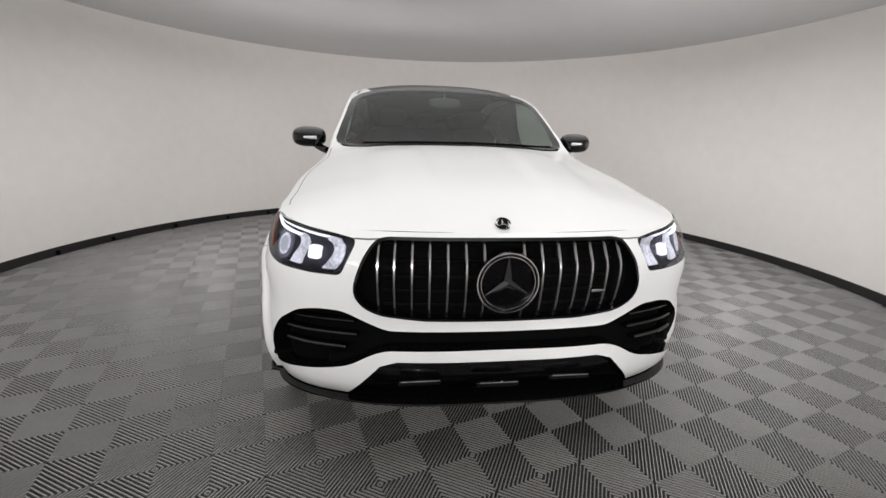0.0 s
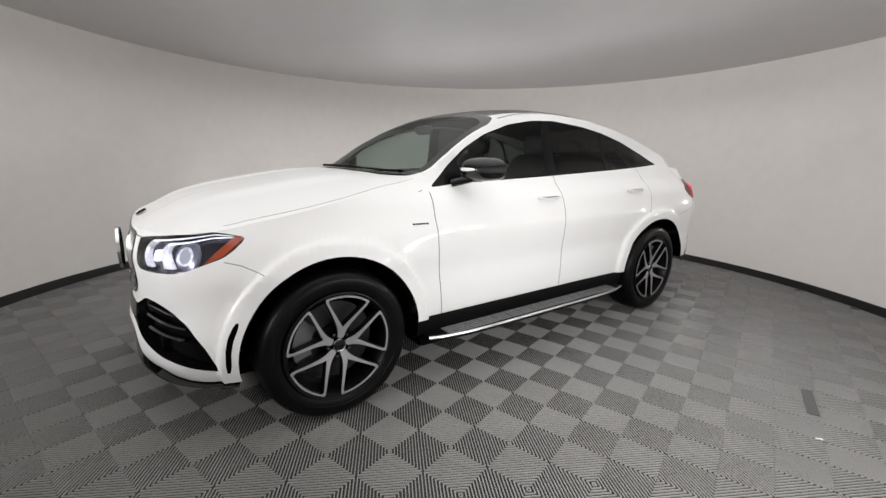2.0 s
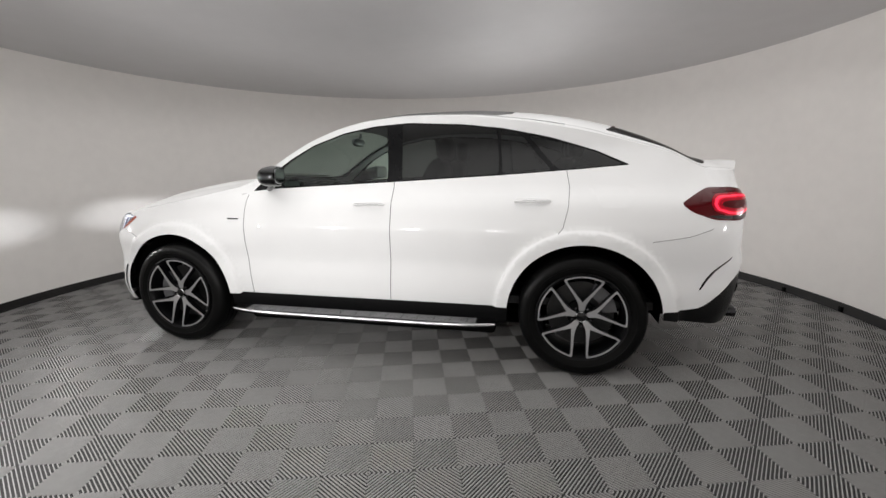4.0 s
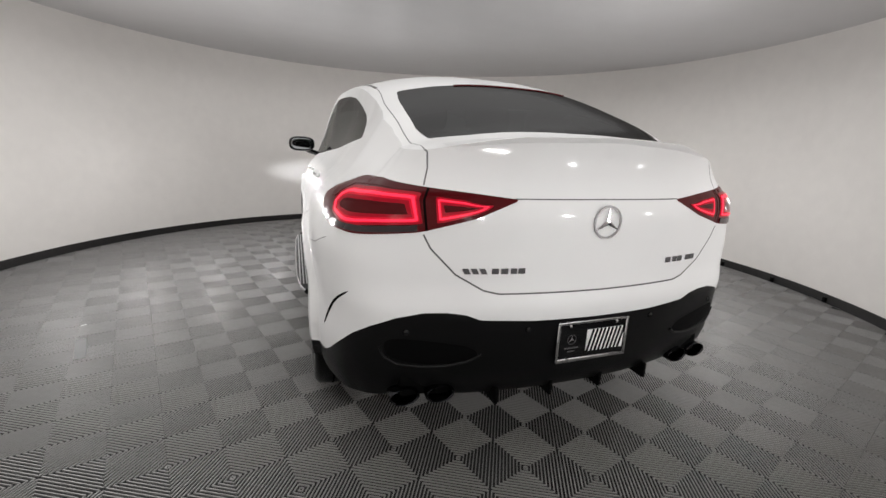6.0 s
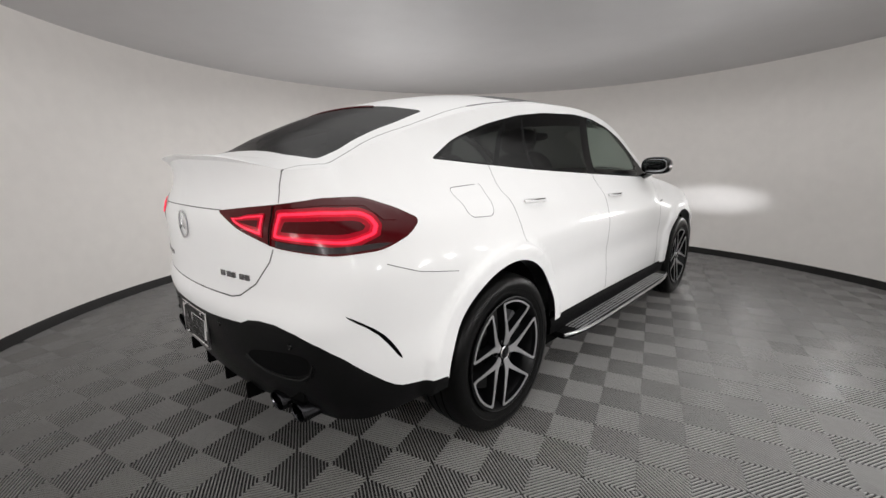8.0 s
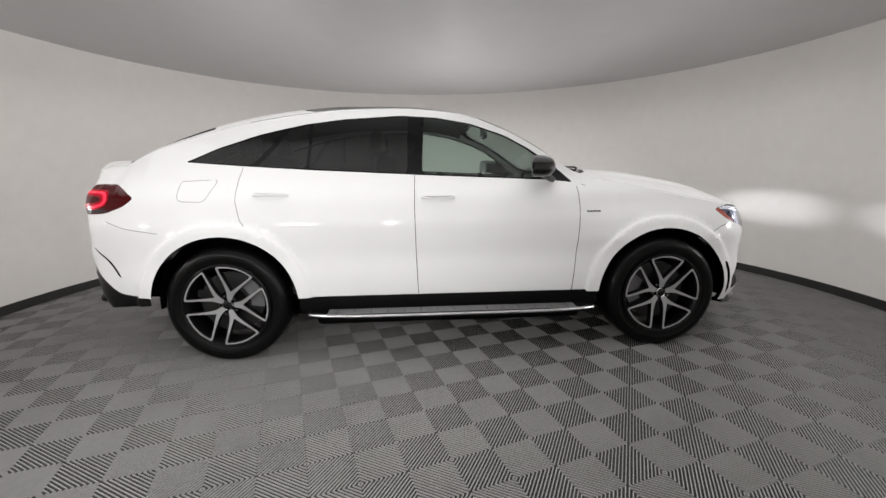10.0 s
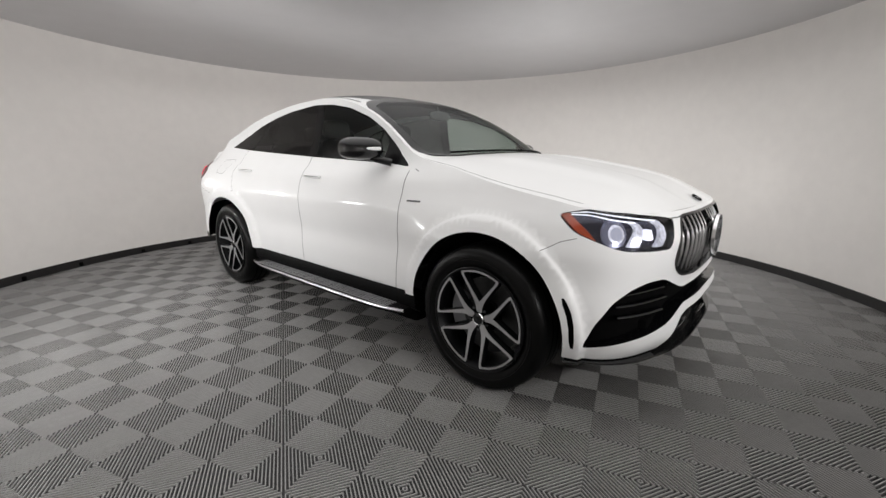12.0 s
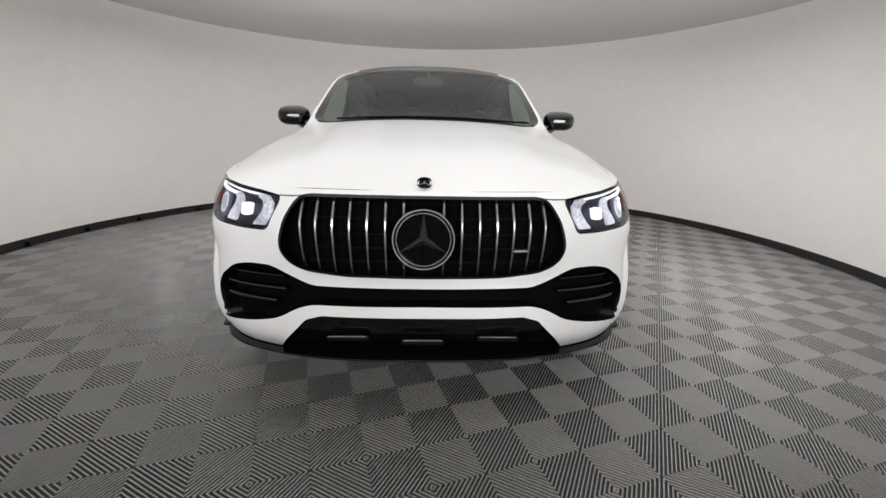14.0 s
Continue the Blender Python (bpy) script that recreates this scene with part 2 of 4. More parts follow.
def side_point(s, z, out=0.0):
    """The place on the outer skin at s metres along the outline and height z, moved outwards."""
    x, y = np.interp(s, ALONG, LINE[:, 0]), np.interp(s, ALONG, LINE[:, 1])
    nx, ny = np.interp(s, ALONG, NORMAL[:, 0]), np.interp(s, ALONG, NORMAL[:, 1])
    wf, wr = np.maximum(0, -ny) ** 2, np.maximum(0, ny) ** 2
    d = wf * front_in(z) + wr * rear_in(z) + (1 - wf - wr) * side_in(z)
    # narrower cabin towards the tail, and the raised lip round each wheel arch
    d = d + (1 - wf - wr) * 0.105 * np.clip((z - 1.12) / 0.3, 0, 1) * np.clip((y - 0.2) / 1.4, 0, 1)
    d = d + (1 - wf - wr) * 0.07 * np.clip((z - 0.78) / 0.24, 0, 1) * np.clip((-y - 0.75) / 0.4, 0, 1)
    for hub in HUBS:
        r = np.hypot(y - hub, z - HUB_Z)
        lip = np.clip((0.549 - r) / 0.024, 0, 1)
        d = d - 0.029 * lip**2 * (3 - 2 * lip) * (nx > 0.6) * np.clip((1.0 - z) / 0.1, 0, 1)
    d = d - out
    tuck = 0.085 * np.clip((z - 1.11) / 0.17, 0, 1) * np.clip((y - 1.98) / 0.3, 0, 1) * np.clip(x / 0.5, 0, 1)
    return x - nx * d - tuck, y - ny * d, z + 0 * x


def s_at(x, y, z):
    """How far along the outline the skin comes nearest to a place."""
    ss = np.linspace(0, END, 1500)
    px, py, _ = side_point(ss, np.full(len(ss), z))
    return float(ss[np.argmin((px - x) ** 2 + (py - y) ** 2)])


def back(y):
    return y - 0.058 * min(max((y - 1.85) / 0.45, 0), 1)


def s_y(y, z=0.8):
    """How far along the outline the side of the car reaches y."""
    y = back(y)
    return float(np.interp(y, LINE[:, 1], ALONG))


def dip(rows):
    """Lowers the upper features of the nose a little."""
    return [(x, y, z - 0.02 * min(max((z - 0.45) / 0.2, 0), 1)) for x, y, z in rows]


def outline(rows):
    """Places on the skin, as (s, z). A row is (x, y, z), or (y, z) on the flank."""
    return [(s_at(r[0], back(r[1]), r[2]), r[2]) if len(r) == 3 else (s_y(*r), r[1]) for r in rows]


TOP_ROWS = [(0, .965), (s_at(.45, -2.33, .98), .965), (s_at(.6, -2.26, .98), .966), (s_y(-2.05), .980), (s_y(-1.95), .994), (s_y(-1.7), 1.036), (s_y(-1.4), 1.094),
            (s_y(-1.1), 1.160), (s_y(-.98), 1.184), (s_y(-.86), 1.225), (s_y(-.7), 1.325), (s_y(-.55), 1.42), (s_y(-.38), 1.508), (s_y(-.15), 1.588),
            (s_y(.08), 1.632), (s_y(.32), 1.648), (s_y(.69), 1.640), (s_y(.94), 1.612), (s_y(1.25), 1.562), (s_y(1.54), 1.50), (s_y(1.75), 1.445),
            (s_y(2.0), 1.378), (s_y(2.2), 1.318), (s_y(2.35), 1.270), (END - .78, 1.266), (END - .64, 1.285), (END - .46, 1.302), (END, 1.315)]
top_edge = smooth_curve(*zip(*TOP_ROWS))


# ---- cutting the skin into panels ----
def resample(poly, step, closed=True):
    out, n = [], len(poly)
    for i in range(n if closed else n - 1):
        a, b = np.array(poly[i]), np.array(poly[(i + 1) % n])
        k = max(1, int(np.hypot(*(b - a)) / step))
        out += [tuple(a + (b - a) * j / k) for j in range(k)]
    if not closed:
        out.append(tuple(poly[-1]))
    return out


def eased(poly, step=0.05):
    """Rounds corners by a little."""
    return rounded(resample(poly, step), 2)


def rounded(poly, times=2):
    """Cuts the corners of a closed polygon."""
    for _ in range(times):
        out = []
        for i in range(len(poly)):
            a, b = np.array(poly[i]), np.array(poly[(i + 1) % len(poly)])
            out += [tuple(0.75 * a + 0.25 * b), tuple(0.25 * a + 0.75 * b)]
        poly = out
    return poly


def band(line, width):
    """A thin closed polygon along a polyline."""
    p = np.array(line, float)
    d = np.gradient(p, axis=0)
    d /= np.linalg.norm(d, axis=1, keepdims=True) + 1e-9
    n = np.c_[-d[:, 1], d[:, 0]] * width / 2
    return [tuple(q) for q in np.vstack([p + n, (p - n)[::-1]])]


def inside(poly, pts):
    poly, pts = np.asarray(poly), np.asarray(pts)
    x, y, hit = pts[:, 0], pts[:, 1], np.zeros(len(pts), bool)
    for (x0, y0), (x1, y1) in zip(poly, np.roll(poly, -1, axis=0)):
        if y0 != y1:
            hit ^= ((y0 > y) != (y1 > y)) & (x < (x1 - x0) * (y - y0) / (y1 - y0) + x0)
    return hit


def cut_sheet(domain, regions, step, fine):
    """Triangles of a flat sheet, sorted by the region that each lies in ('' for the rest). Later regions lie over earlier ones."""
    verts, edges = [], []
    for poly in [domain, *[p for _, p in regions]]:
        pts, n = resample(poly, fine), len(verts)
        verts += pts
        edges += [(n + i, n + (i + 1) % len(pts)) for i in range(len(pts))]
    lo, hi = np.min(domain, 0), np.max(domain, 0)
    gx, gy = np.meshgrid(np.arange(lo[0] + step / 2, hi[0], step), np.arange(lo[1] + step / 2, hi[1], step))
    gx[::2] += step / 2
    grid = np.c_[gx.ravel(), gy.ravel()]
    grid = grid[inside(domain, grid)]
    solid = np.array(verts)
    keep = np.array([np.min((solid[:, 0] - a) ** 2 + (solid[:, 1] - b) ** 2) > (0.45 * step) ** 2 for a, b in grid], bool)
    verts += [tuple(g) for g in grid[keep]]
    vs, _, faces, *_ = delaunay_2d_cdt([Vector(v) for v in verts], edges, [], 0, 1e-6)
    vs = np.array([tuple(v) for v in vs])
    faces = np.array([list(f) for f in faces])
    mid = vs[faces].mean(1)
    name = np.array([""] * len(faces), object)
    for key, poly in regions:
        name[inside(poly, mid)] = key
    ok = inside(domain, mid)
    return vs, {k: faces[ok & (name == k)] for k in set(name)}


class Skin:
    """Panels of the car's skin: triangles by panel name, whose normals run on from panel to panel."""

    def __init__(self):
        self.tris, self.normals = {}, {}

    def add(self, name, points, faces):
        if len(faces):
            self.tris.setdefault(name, []).append(points[faces])

    def finish(self):
        tally = {}
        for sets in self.tris.values():
            for tri in sets:
                n = np.cross(tri[:, 1] - tri[:, 0], tri[:, 2] - tri[:, 0])
                for t, v in zip(tri, n):
                    for p in t:
                        key = tuple(np.round(p * 2000).astype(int))
                        tally[key] = tally.get(key, 0) + v
        self.tally = tally

    def mesh(self, name, mat, parent, flip=False, both=False, as_name=None, label=""):
        verts, faces, normals, seen = [], [], [], {}
        for sets in self.tris[name]:
            for tri in sets:
                face = []
                for p in tri:
                    key = tuple(np.round(p * 2000).astype(int))
                    if key not in seen:
                        seen[key] = len(verts)
                        verts.append(p)
                        n = np.array(self.tally[key], float)
                        normals.append(n / (np.linalg.norm(n) + 1e-12))
                    face.append(seen[key])
                if len(set(face)) == 3:
                    faces.append(face)
        verts, normals = np.array(verts), np.array(normals)
        mid = np.abs(verts[:, 0]) < 0.0015
        normals[mid, 0] = 0
        sets = []
        if not flip or both:
            sets.append((verts, normals, faces))
        if flip or both:
            sets.append((verts * [-1, 1, 1], normals * [-1, 1, 1], [f[::-1] for f in faces]))
        vs, ns, fs = [], [], []
        for v, n, f in sets:
            fs += [[i + len(vs) for i in g] for g in f]
            vs += v.tolist()
            ns += n.tolist()
        me = bpy.data.meshes.new(as_name or name)
        me.from_pydata(vs, [], fs)
        me.materials.append(mat)
        me.polygons.foreach_set("use_smooth", [True] * len(me.polygons))
        me.normals_split_custom_set_from_vertices(ns)
        ob = new(as_name or name, me)
        ob.parent = parent
        if label:
            ob["label"] = label
        return ob


# outline of the flank sheet: along the lower edge with its two wheel arches, then back along the top edge
def arch_rows(hub, base_a, base_b):
    rows = []
    a0 = math.asin((base_a - HUB_Z) / ARCH)
    a1 = math.asin((base_b - HUB_Z) / ARCH)
    for k in range(41):
        a = math.pi - a0 + (a1 - (math.pi - a0)) * k / 40
        rows.append((s_y(hub + ARCH * math.cos(a)), HUB_Z + ARCH * math.sin(a)))
    return rows


LOWER = [(0, .300), (s_at(.5, -2.3, .32), .300), (s_at(.75, -2.17, .32), .304), (s_y(-1.98), .312),
         *arch_rows(HUBS[0], .312, .415), *arch_rows(HUBS[1], .425, .41), (s_y(2.12), .395), (s_y(2.30), .372), (END - .5, .365), (END, .365)]
UPPER = [(s, float(top_edge(s))) for s in np.linspace(END, 0, 220)]
FLANK = LOWER + UPPER

GRILLE = outline(dip([(0, -2.4, .970), (.44, -2.33, .970), (.483, -2.31, .957), (.518, -2.3, .895), (.552, -2.285, .80), (.550, -2.285, .750), (.515, -2.31, .705), (.455, -2.34, .680), (.3, -2.38, .664), (0, -2.4, .656)]))
HEAD_LAMP = outline(dip([(.530, -2.25, .956), (.62, -2.2, .972), (.75, -2.06, .994), (.82, -1.95, 1.008), (.868, -1.84, .982), (.848, -1.92, .905), (.81, -2.06, .845), (.78, -2.09, .836), (.68, -2.2, .828), (.595, -2.265, .828)]))
INTAKE = outline(dip([(x, y, z - .014) for x, y, z in [(0, -2.4, .628), (.44, -2.35, .632), (.52, -2.31, .668), (.60, -2.27, .703), (.69, -2.2, .702), (.765, -2.15, .682), (.85, -2.10, .615), (.888, -2.04, .51), (.915, -2.0, .385), (.893, -2.04, .393), (.78, -2.15, .425), (.66, -2.25, .452), (.58, -2.3, .475), (.50, -2.34, .53), (.44, -2.36, .552), (0, -2.41, .557)]]))
LOWER_GRILLE = outline([(0, -2.4, .488), (.40, -2.36, .488), (.46, -2.34, .468), (.60, -2.27, .315), (.60, -2.27, .285), (0, -2.4, .285)])
LIP = [(0, .285)] + outline([(.60, -2.27, .285), (.75, -2.17, .285)]) + [(s_y(-1.9), .285), (s_y(-1.9), .312)] + outline([(.75, -2.17, .311), (.62, -2.26, .311)]) + [(0, .319)]
FRONT_SLIT = outline([(-1.905, .60), (-1.925, .605), (-1.965, .52), (-1.975, .37), (-1.953, .37), (-1.945, .50)])
SIDE_GLASS = outline([(-.845, 1.152), (-.68, 1.170), (-.2, 1.192), (.23, 1.212), (.92, 1.248), (1.4, 1.280), (1.735, 1.305), (1.54, 1.392), (1.25, 1.483), (.94, 1.553), (.69, 1.585),
                      (.32, 1.605), (.08, 1.59), (-.15, 1.55), (-.38, 1.473), (-.55, 1.382), (-.71, 1.268)])
FRONT_PANE = outline([(-.60, 1.185), (-.2, 1.203), (.185, 1.222), (.165, 1.592), (.08, 1.580), (-.15, 1.540), (-.38, 1.460), (-.52, 1.385), (-.62, 1.31)])
REAR_PANE = outline([(.285, 1.226), (.70, 1.248), (.930, 1.260), (.903, 1.549), (.69, 1.574), (.32, 1.593), (.27, 1.593)])
DOOR_PANE = outline([(.950, 1.261), (1.255, 1.279), (1.160, 1.375), (1.048, 1.515), (.922, 1.545)])
QUARTER_PANE = outline([(1.298, 1.282), (1.4, 1.290), (1.69, 1.309), (1.53, 1.385), (1.25, 1.468), (1.092, 1.505), (1.200, 1.380)])
TAIL_LAMP = outline([(x, y, z - .018) for x, y, z in [(.34, 2.55, 1.135), (.5, 2.53, 1.152), (.66, 2.46, 1.168), (.80, 2.35, 1.188), (.87, 2.22, 1.188), (.912, 2.10, 1.152), (.93, 2.0, 1.102), (.925, 2.07, 1.052), (.905, 2.19, 1.012), (.84, 2.33, 1.002), (.67, 2.46, 1.022), (.5, 2.54, 1.07)]])
DIFFUSER = [(END, .685), (END - .44, .69), (END - .54, .730), (END - .71, .728), (s_y(2.39), .648), (s_y(2.28), .555), (s_y(2.20), .50), (s_y(2.13), .475), (s_y(1.86), .455), (s_y(1.86), .05), (END, .05)]
REAR_SLIT = outline([(.957, 2.135, .585), (.952, 2.165, .64), (.930, 2.225, .705), (.885, 2.308, .765), (.862, 2.338, .782), (.922, 2.250, .711), (.945, 2.188, .642), (.950, 2.152, .594)])


def seam(rows, width=0.005):
    return band(resample(outline(rows), 0.03, False), width)


def past(poly):
    """Carries a half outline over the middle plane, so that rounding leaves it square there."""
    return [(-.3 if s < 1e-6 else END + .3 if s > END - 1e-6 else s, z) for s, z in poly]


GATE_S = outline([(.62, 2.38, 1.29)])[0][0]
GATE_TOP = [float(v) for v in side_point(GATE_S, top_edge(GATE_S))[:2]]
flap_line = eased([outline([(1.61 + a, 1.115 + b)])[0] for a, b in ((-.12, .078), (.12, .068), (.10, -.052), (-.065, -.058))], .06)
FLAP = band(resample(flap_line[2:] + flap_line[:1], 0.02, False), .0028)
SEAMS = [
    seam([(-.864, 1.130), (-.87, 1.0), (-.86, .8), (-.845, .6), (-.83, .418)]),
    seam([(.235, 1.21), (.24, 1.0), (.235, .7), (.225, .428)]),
    seam([(1.345, 1.275), (1.365, 1.18), (1.362, 1.06), (1.335, .94), (1.31, .905)], .0035),
    seam([(1.83, .868), (2.05, .900), (2.2, .945)], 0.003),
    seam([(-.90, 1.14), (-.93, 1.128)], .003),
    FLAP,
    seam([(-1.80, .80), (-1.88, .845), (-1.95, .865)], 0.003),
    band(resample([outline([(.655, 2.46, .997)])[0], outline([(.64, 2.5, .95)])[0], outline([(.56, 2.54, .86)])[0], outline([(.46, 2.57, .803)])[0], (END - .40, .790), (END, .787)], 0.03, False), 0.006),
    band(resample([outline([(.66, 2.46, 1.155)])[0], outline([(.645, 2.44, 1.21)])[0], outline([(.63, 2.4, 1.262)])[0], (GATE_S, float(top_edge(GATE_S)))], 0.03, False), 0.005),
    band(resample([outline([(.36, 2.55, 1.119)])[0], (END, 1.120)], 0.03, False), 0.004),
    seam(dip([(.462, -2.31, .961), (.50, -2.285, .958), (.545, -2.24, .958)]), .005),
]
def arch_ring(hub, r):
    return [(s_y(hub + r * math.cos(a)), HUB_Z + r * math.sin(a)) for a in np.linspace(0, math.pi, 49)]


REGIONS = [*[("", arch_ring(hub, r)) for hub in HUBS for r in (.549, .537, .525)], ("diffuser", rounded(past(DIFFUSER), 1)), ("lower_grille", LOWER_GRILLE), ("lip", LIP), ("grille", eased(past(GRILLE))), ("intake", eased(past(INTAKE))), ("slit", rounded(FRONT_SLIT, 1)),
           *[(f"gap{i}", s) for i, s in enumerate(SEAMS)],
           ("slit", rounded(REAR_SLIT, 1)), ("head_lamp", eased(HEAD_LAMP)), ("tail_lamp", eased(TAIL_LAMP)), ("window_trim", eased(SIDE_GLASS)),
           ("front_pane", eased(FRONT_PANE)), ("rear_pane", eased(REAR_PANE)), ("door_pane", eased(DOOR_PANE)), ("quarter_pane", eased(QUARTER_PANE))]
# half-polygons that end on the middle plane keep their straight edge there
REGIONS = [(k, [(max(0.0, min(END, s)), z) for s, z in p]) for k, p in REGIONS]


# ---- the top of the car: bonnet, windscreen, roof, tail, as a height over the plan ----
middle = smooth_curve([-2.36, -2.249, -2.15, -2.0, -1.7, -1.4, -1.2, -1.10, -1.04, -.68, -.43, -.17, .08, .4, .72, 1.1, 1.4, 1.72, 2.02, 2.22, 2.365, 2.53],
                      [.935, .9655, 1.018, 1.092, 1.158, 1.208, 1.232, 1.240, 1.25, 1.45, 1.57, 1.66, 1.70, 1.725, 1.728, 1.70, 1.655, 1.575, 1.455, 1.36, 1.325, 1.315])
EDGE_S = np.linspace(0, END, 700)
EDGE_X, EDGE_Y, EDGE_Z = side_point(EDGE_S, top_edge(EDGE_S))
NOSE, TAIL = EDGE_Y[0], EDGE_Y[-1]


def edge_at(y):
    return np.interp(y, EDGE_Y, EDGE_X), np.interp(y, EDGE_Y, EDGE_Z)


def bow(x, y):
    """How far the windscreen's foot and the tail's lines sweep back towards the sides."""
    return 0.20 * (x / 0.78) ** 2 * np.clip((y + 1.5) / 0.35, 0, 1) * np.clip((-0.1 - y) / 0.6, 0, 1) - 0.06 * (x / 0.7) ** 2 * np.clip((y - 1.9) / 0.4, 0, 1)


def top_height(x, y):
    xb, zb = edge_at(y)
    xb = np.maximum(xb, 1e-4)
    q = np.clip(np.abs(x) / xb, 0, 1)
    power = np.where(y < -1.1, 2.4, 2.6)
    z = middle(y - bow(x, y)) - q**power * (middle(y - bow(xb, y)) - zb)
    # two power bulges along the bonnet
    along = np.clip((-1.1 - y) / 0.25, 0, 1) * np.clip((y + 2.3) / 0.5, 0, 1)
    side = np.abs(x) - 0.05 * (y + 1.6)
    rise, fall = np.clip((side - 0.195) / 0.075, 0, 1), np.clip((side - 0.43) / 0.12, 0, 1)
    z = z + 0.015 * along * (rise**2 * (3 - 2 * rise) - fall**2 * (3 - 2 * fall))
    return z


PLANE = [(0.0, float(NOSE))] + [(float(a), float(b)) for a, b in zip(EDGE_X[3:-3:2], EDGE_Y[3:-3:2])] + [(0.0, float(TAIL))]


def edge_in(y, by):
    return float(edge_at(y)[0]) - by


SCREEN_EDGE = [(0, -1.115), (.3, -1.085), (.55, -1.005), (.70, -.905), (.765, -.835)] + [(edge_in(y, .022), y) for y in (-.7, -.55, -.4, -.3)] + [(.60, -.19), (.4, -.225), (0, -.25)]
SCREEN = [(0, -1.085), (.3, -1.06), (.55, -.98), (.685, -.885), (.70, -.84)] + [(edge_in(y, .075), y) for y in (-.7, -.55, -.4, -.33)] + [(.53, -.27), (.4, -.29), (0, -.315)]
ROOF_GLASS = [(0, -.25), (.4, -.225), (.555, -.195)] + [(edge_in(y, .065), y) for y in (.1, .5, .9)] + [(.5, 1.0), (.3, 1.02), (0, 1.025)]
REAR_GLASS = [(0, 1.70), (.30, 1.69), (.48, 1.642), (.546, 1.608), (.568, 1.608), (.597, 1.78), (.608, 1.95), (.604, 2.10), (.572, 2.197), (.45, 2.242), (0, 2.269)]
def over(poly):
    return [(-.3 if x < 1e-6 else x, y) for x, y in poly]


DITCH = [band([(edge_in(y, .05), y) for y in np.linspace(-.2, 1.345, 30)], .016)]
TOP_REGIONS = [("cowl", [(0, -1.148), (.3, -1.118), (.55, -1.036), (.70, -.932), (.738, -.872), (.70, -.90), (.55, -.99), (.3, -1.07), (0, -1.10)]),
               ("roof_glass", ROOF_GLASS), ("screen_edge", rounded(over(SCREEN_EDGE), 1)), ("screen", rounded(over(SCREEN), 1)), ("rear_glass", eased(over(REAR_GLASS))), *[("ditch", d) for d in DITCH],
               ("gap21", band([(edge_in(y, o), y) for y, o in zip(np.linspace(-1.92, -.93, 40), np.interp(np.linspace(-1.92, -.93, 40), [-1.92, -1.7, -1.2, -.93], [.035, .034, .018, .012]))], .004)),
               ("gap20", band(resample([tuple(GATE_TOP), (.635, 2.27), (.652, 2.1), (.66, 1.92), (.655, 1.75), (.632, 1.55), (edge_in(1.355, .05), 1.355)], 0.04, False), 0.004))]
TOP_REGIONS = [(k, [(max(0.0, x), y) for x, y in p]) for k, p in TOP_REGIONS]

skin = Skin()
flat, groups = cut_sheet(FLANK, REGIONS, 0.034, 0.016)
flank3d = np.stack(side_point(flat[:, 0], flat[:, 1]), 1)
flat_top, groups_top = cut_sheet(PLANE, TOP_REGIONS, 0.034, 0.02)
top3d = np.c_[flat_top, top_height(flat_top[:, 0], flat_top[:, 1])]


def split(faces, points, tests, rest):
    """Shares out faces by where their middle lies."""
    mid = points[faces].mean(1)
    left, out = np.ones(len(faces), bool), []
    for name, test in tests:
        ok = left & test(mid)
        out.append((name, faces[ok]))
        left &= ~ok
    return out + [(rest, faces[left])]


gate_z = smooth_curve([0, .40, .47, .56, .64, .66, .70], [.787, .790, .803, .86, .95, 1.02, 1.29])
body_tests = [
    ("front_bumper", lambda m: (m[:, 1] < -1.9) & (m[:, 2] < .99) | (m[:, 1] < -1.80) & (m[:, 2] < .80)),
    ("front_fender", lambda m: (m[:, 1] < -.862) & (m[:, 2] < 1.2)),
    ("front_door", lambda m: (m[:, 1] > -.862) & (m[:, 1] < .235) & (m[:, 2] < 1.215)),
    ("rear_door", lambda m: (m[:, 1] > .235) & (m[:, 1] < 1.355) & (m[:, 2] < 1.276)),
    ("tailgate", lambda m: (m[:, 1] > 2.3) & (m[:, 0] < .66) & (m[:, 2] > gate_z(m[:, 0]))),
    ("rear_bumper", lambda m: (m[:, 1] > 1.83) & (m[:, 2] < .862 + .2 * (m[:, 1] - 1.83))),
]
for name, faces in groups.items():
    if name:
        skin.add(name, flank3d, faces)
    else:
        for key, some in split(faces, flank3d, body_tests, "body_side"):
            skin.add(key, flank3d, some)
top_tests = [("bonnet", lambda m: m[:, 1] < -.8), ("tailgate", lambda m: (m[:, 1] > 1.4) & (np.abs(m[:, 0]) < .652))]
for name, faces in groups_top.items():
    if name:
        skin.add(name, top3d, faces)
    else:
        for key, some in split(faces, top3d, top_tests, "roof"):
            skin.add(key, top3d, some)
# all faces look outwards
for sets in skin.tris.values():
    for tri in sets:
        n = np.cross(tri[:, 1] - tri[:, 0], tri[:, 2] - tri[:, 0])
        away = tri.mean(1) - [0, 0, 0]
        away[:, 1] = np.where(np.abs(away[:, 1]) > 1.9, away[:, 1], 0)
        away[:, 2] = np.maximum(away[:, 2] - 0.9, 0) * 2
        bad = (n * away).sum(1) < 0
        tri[bad] = tri[bad][:, ::-1]
skin.finish()

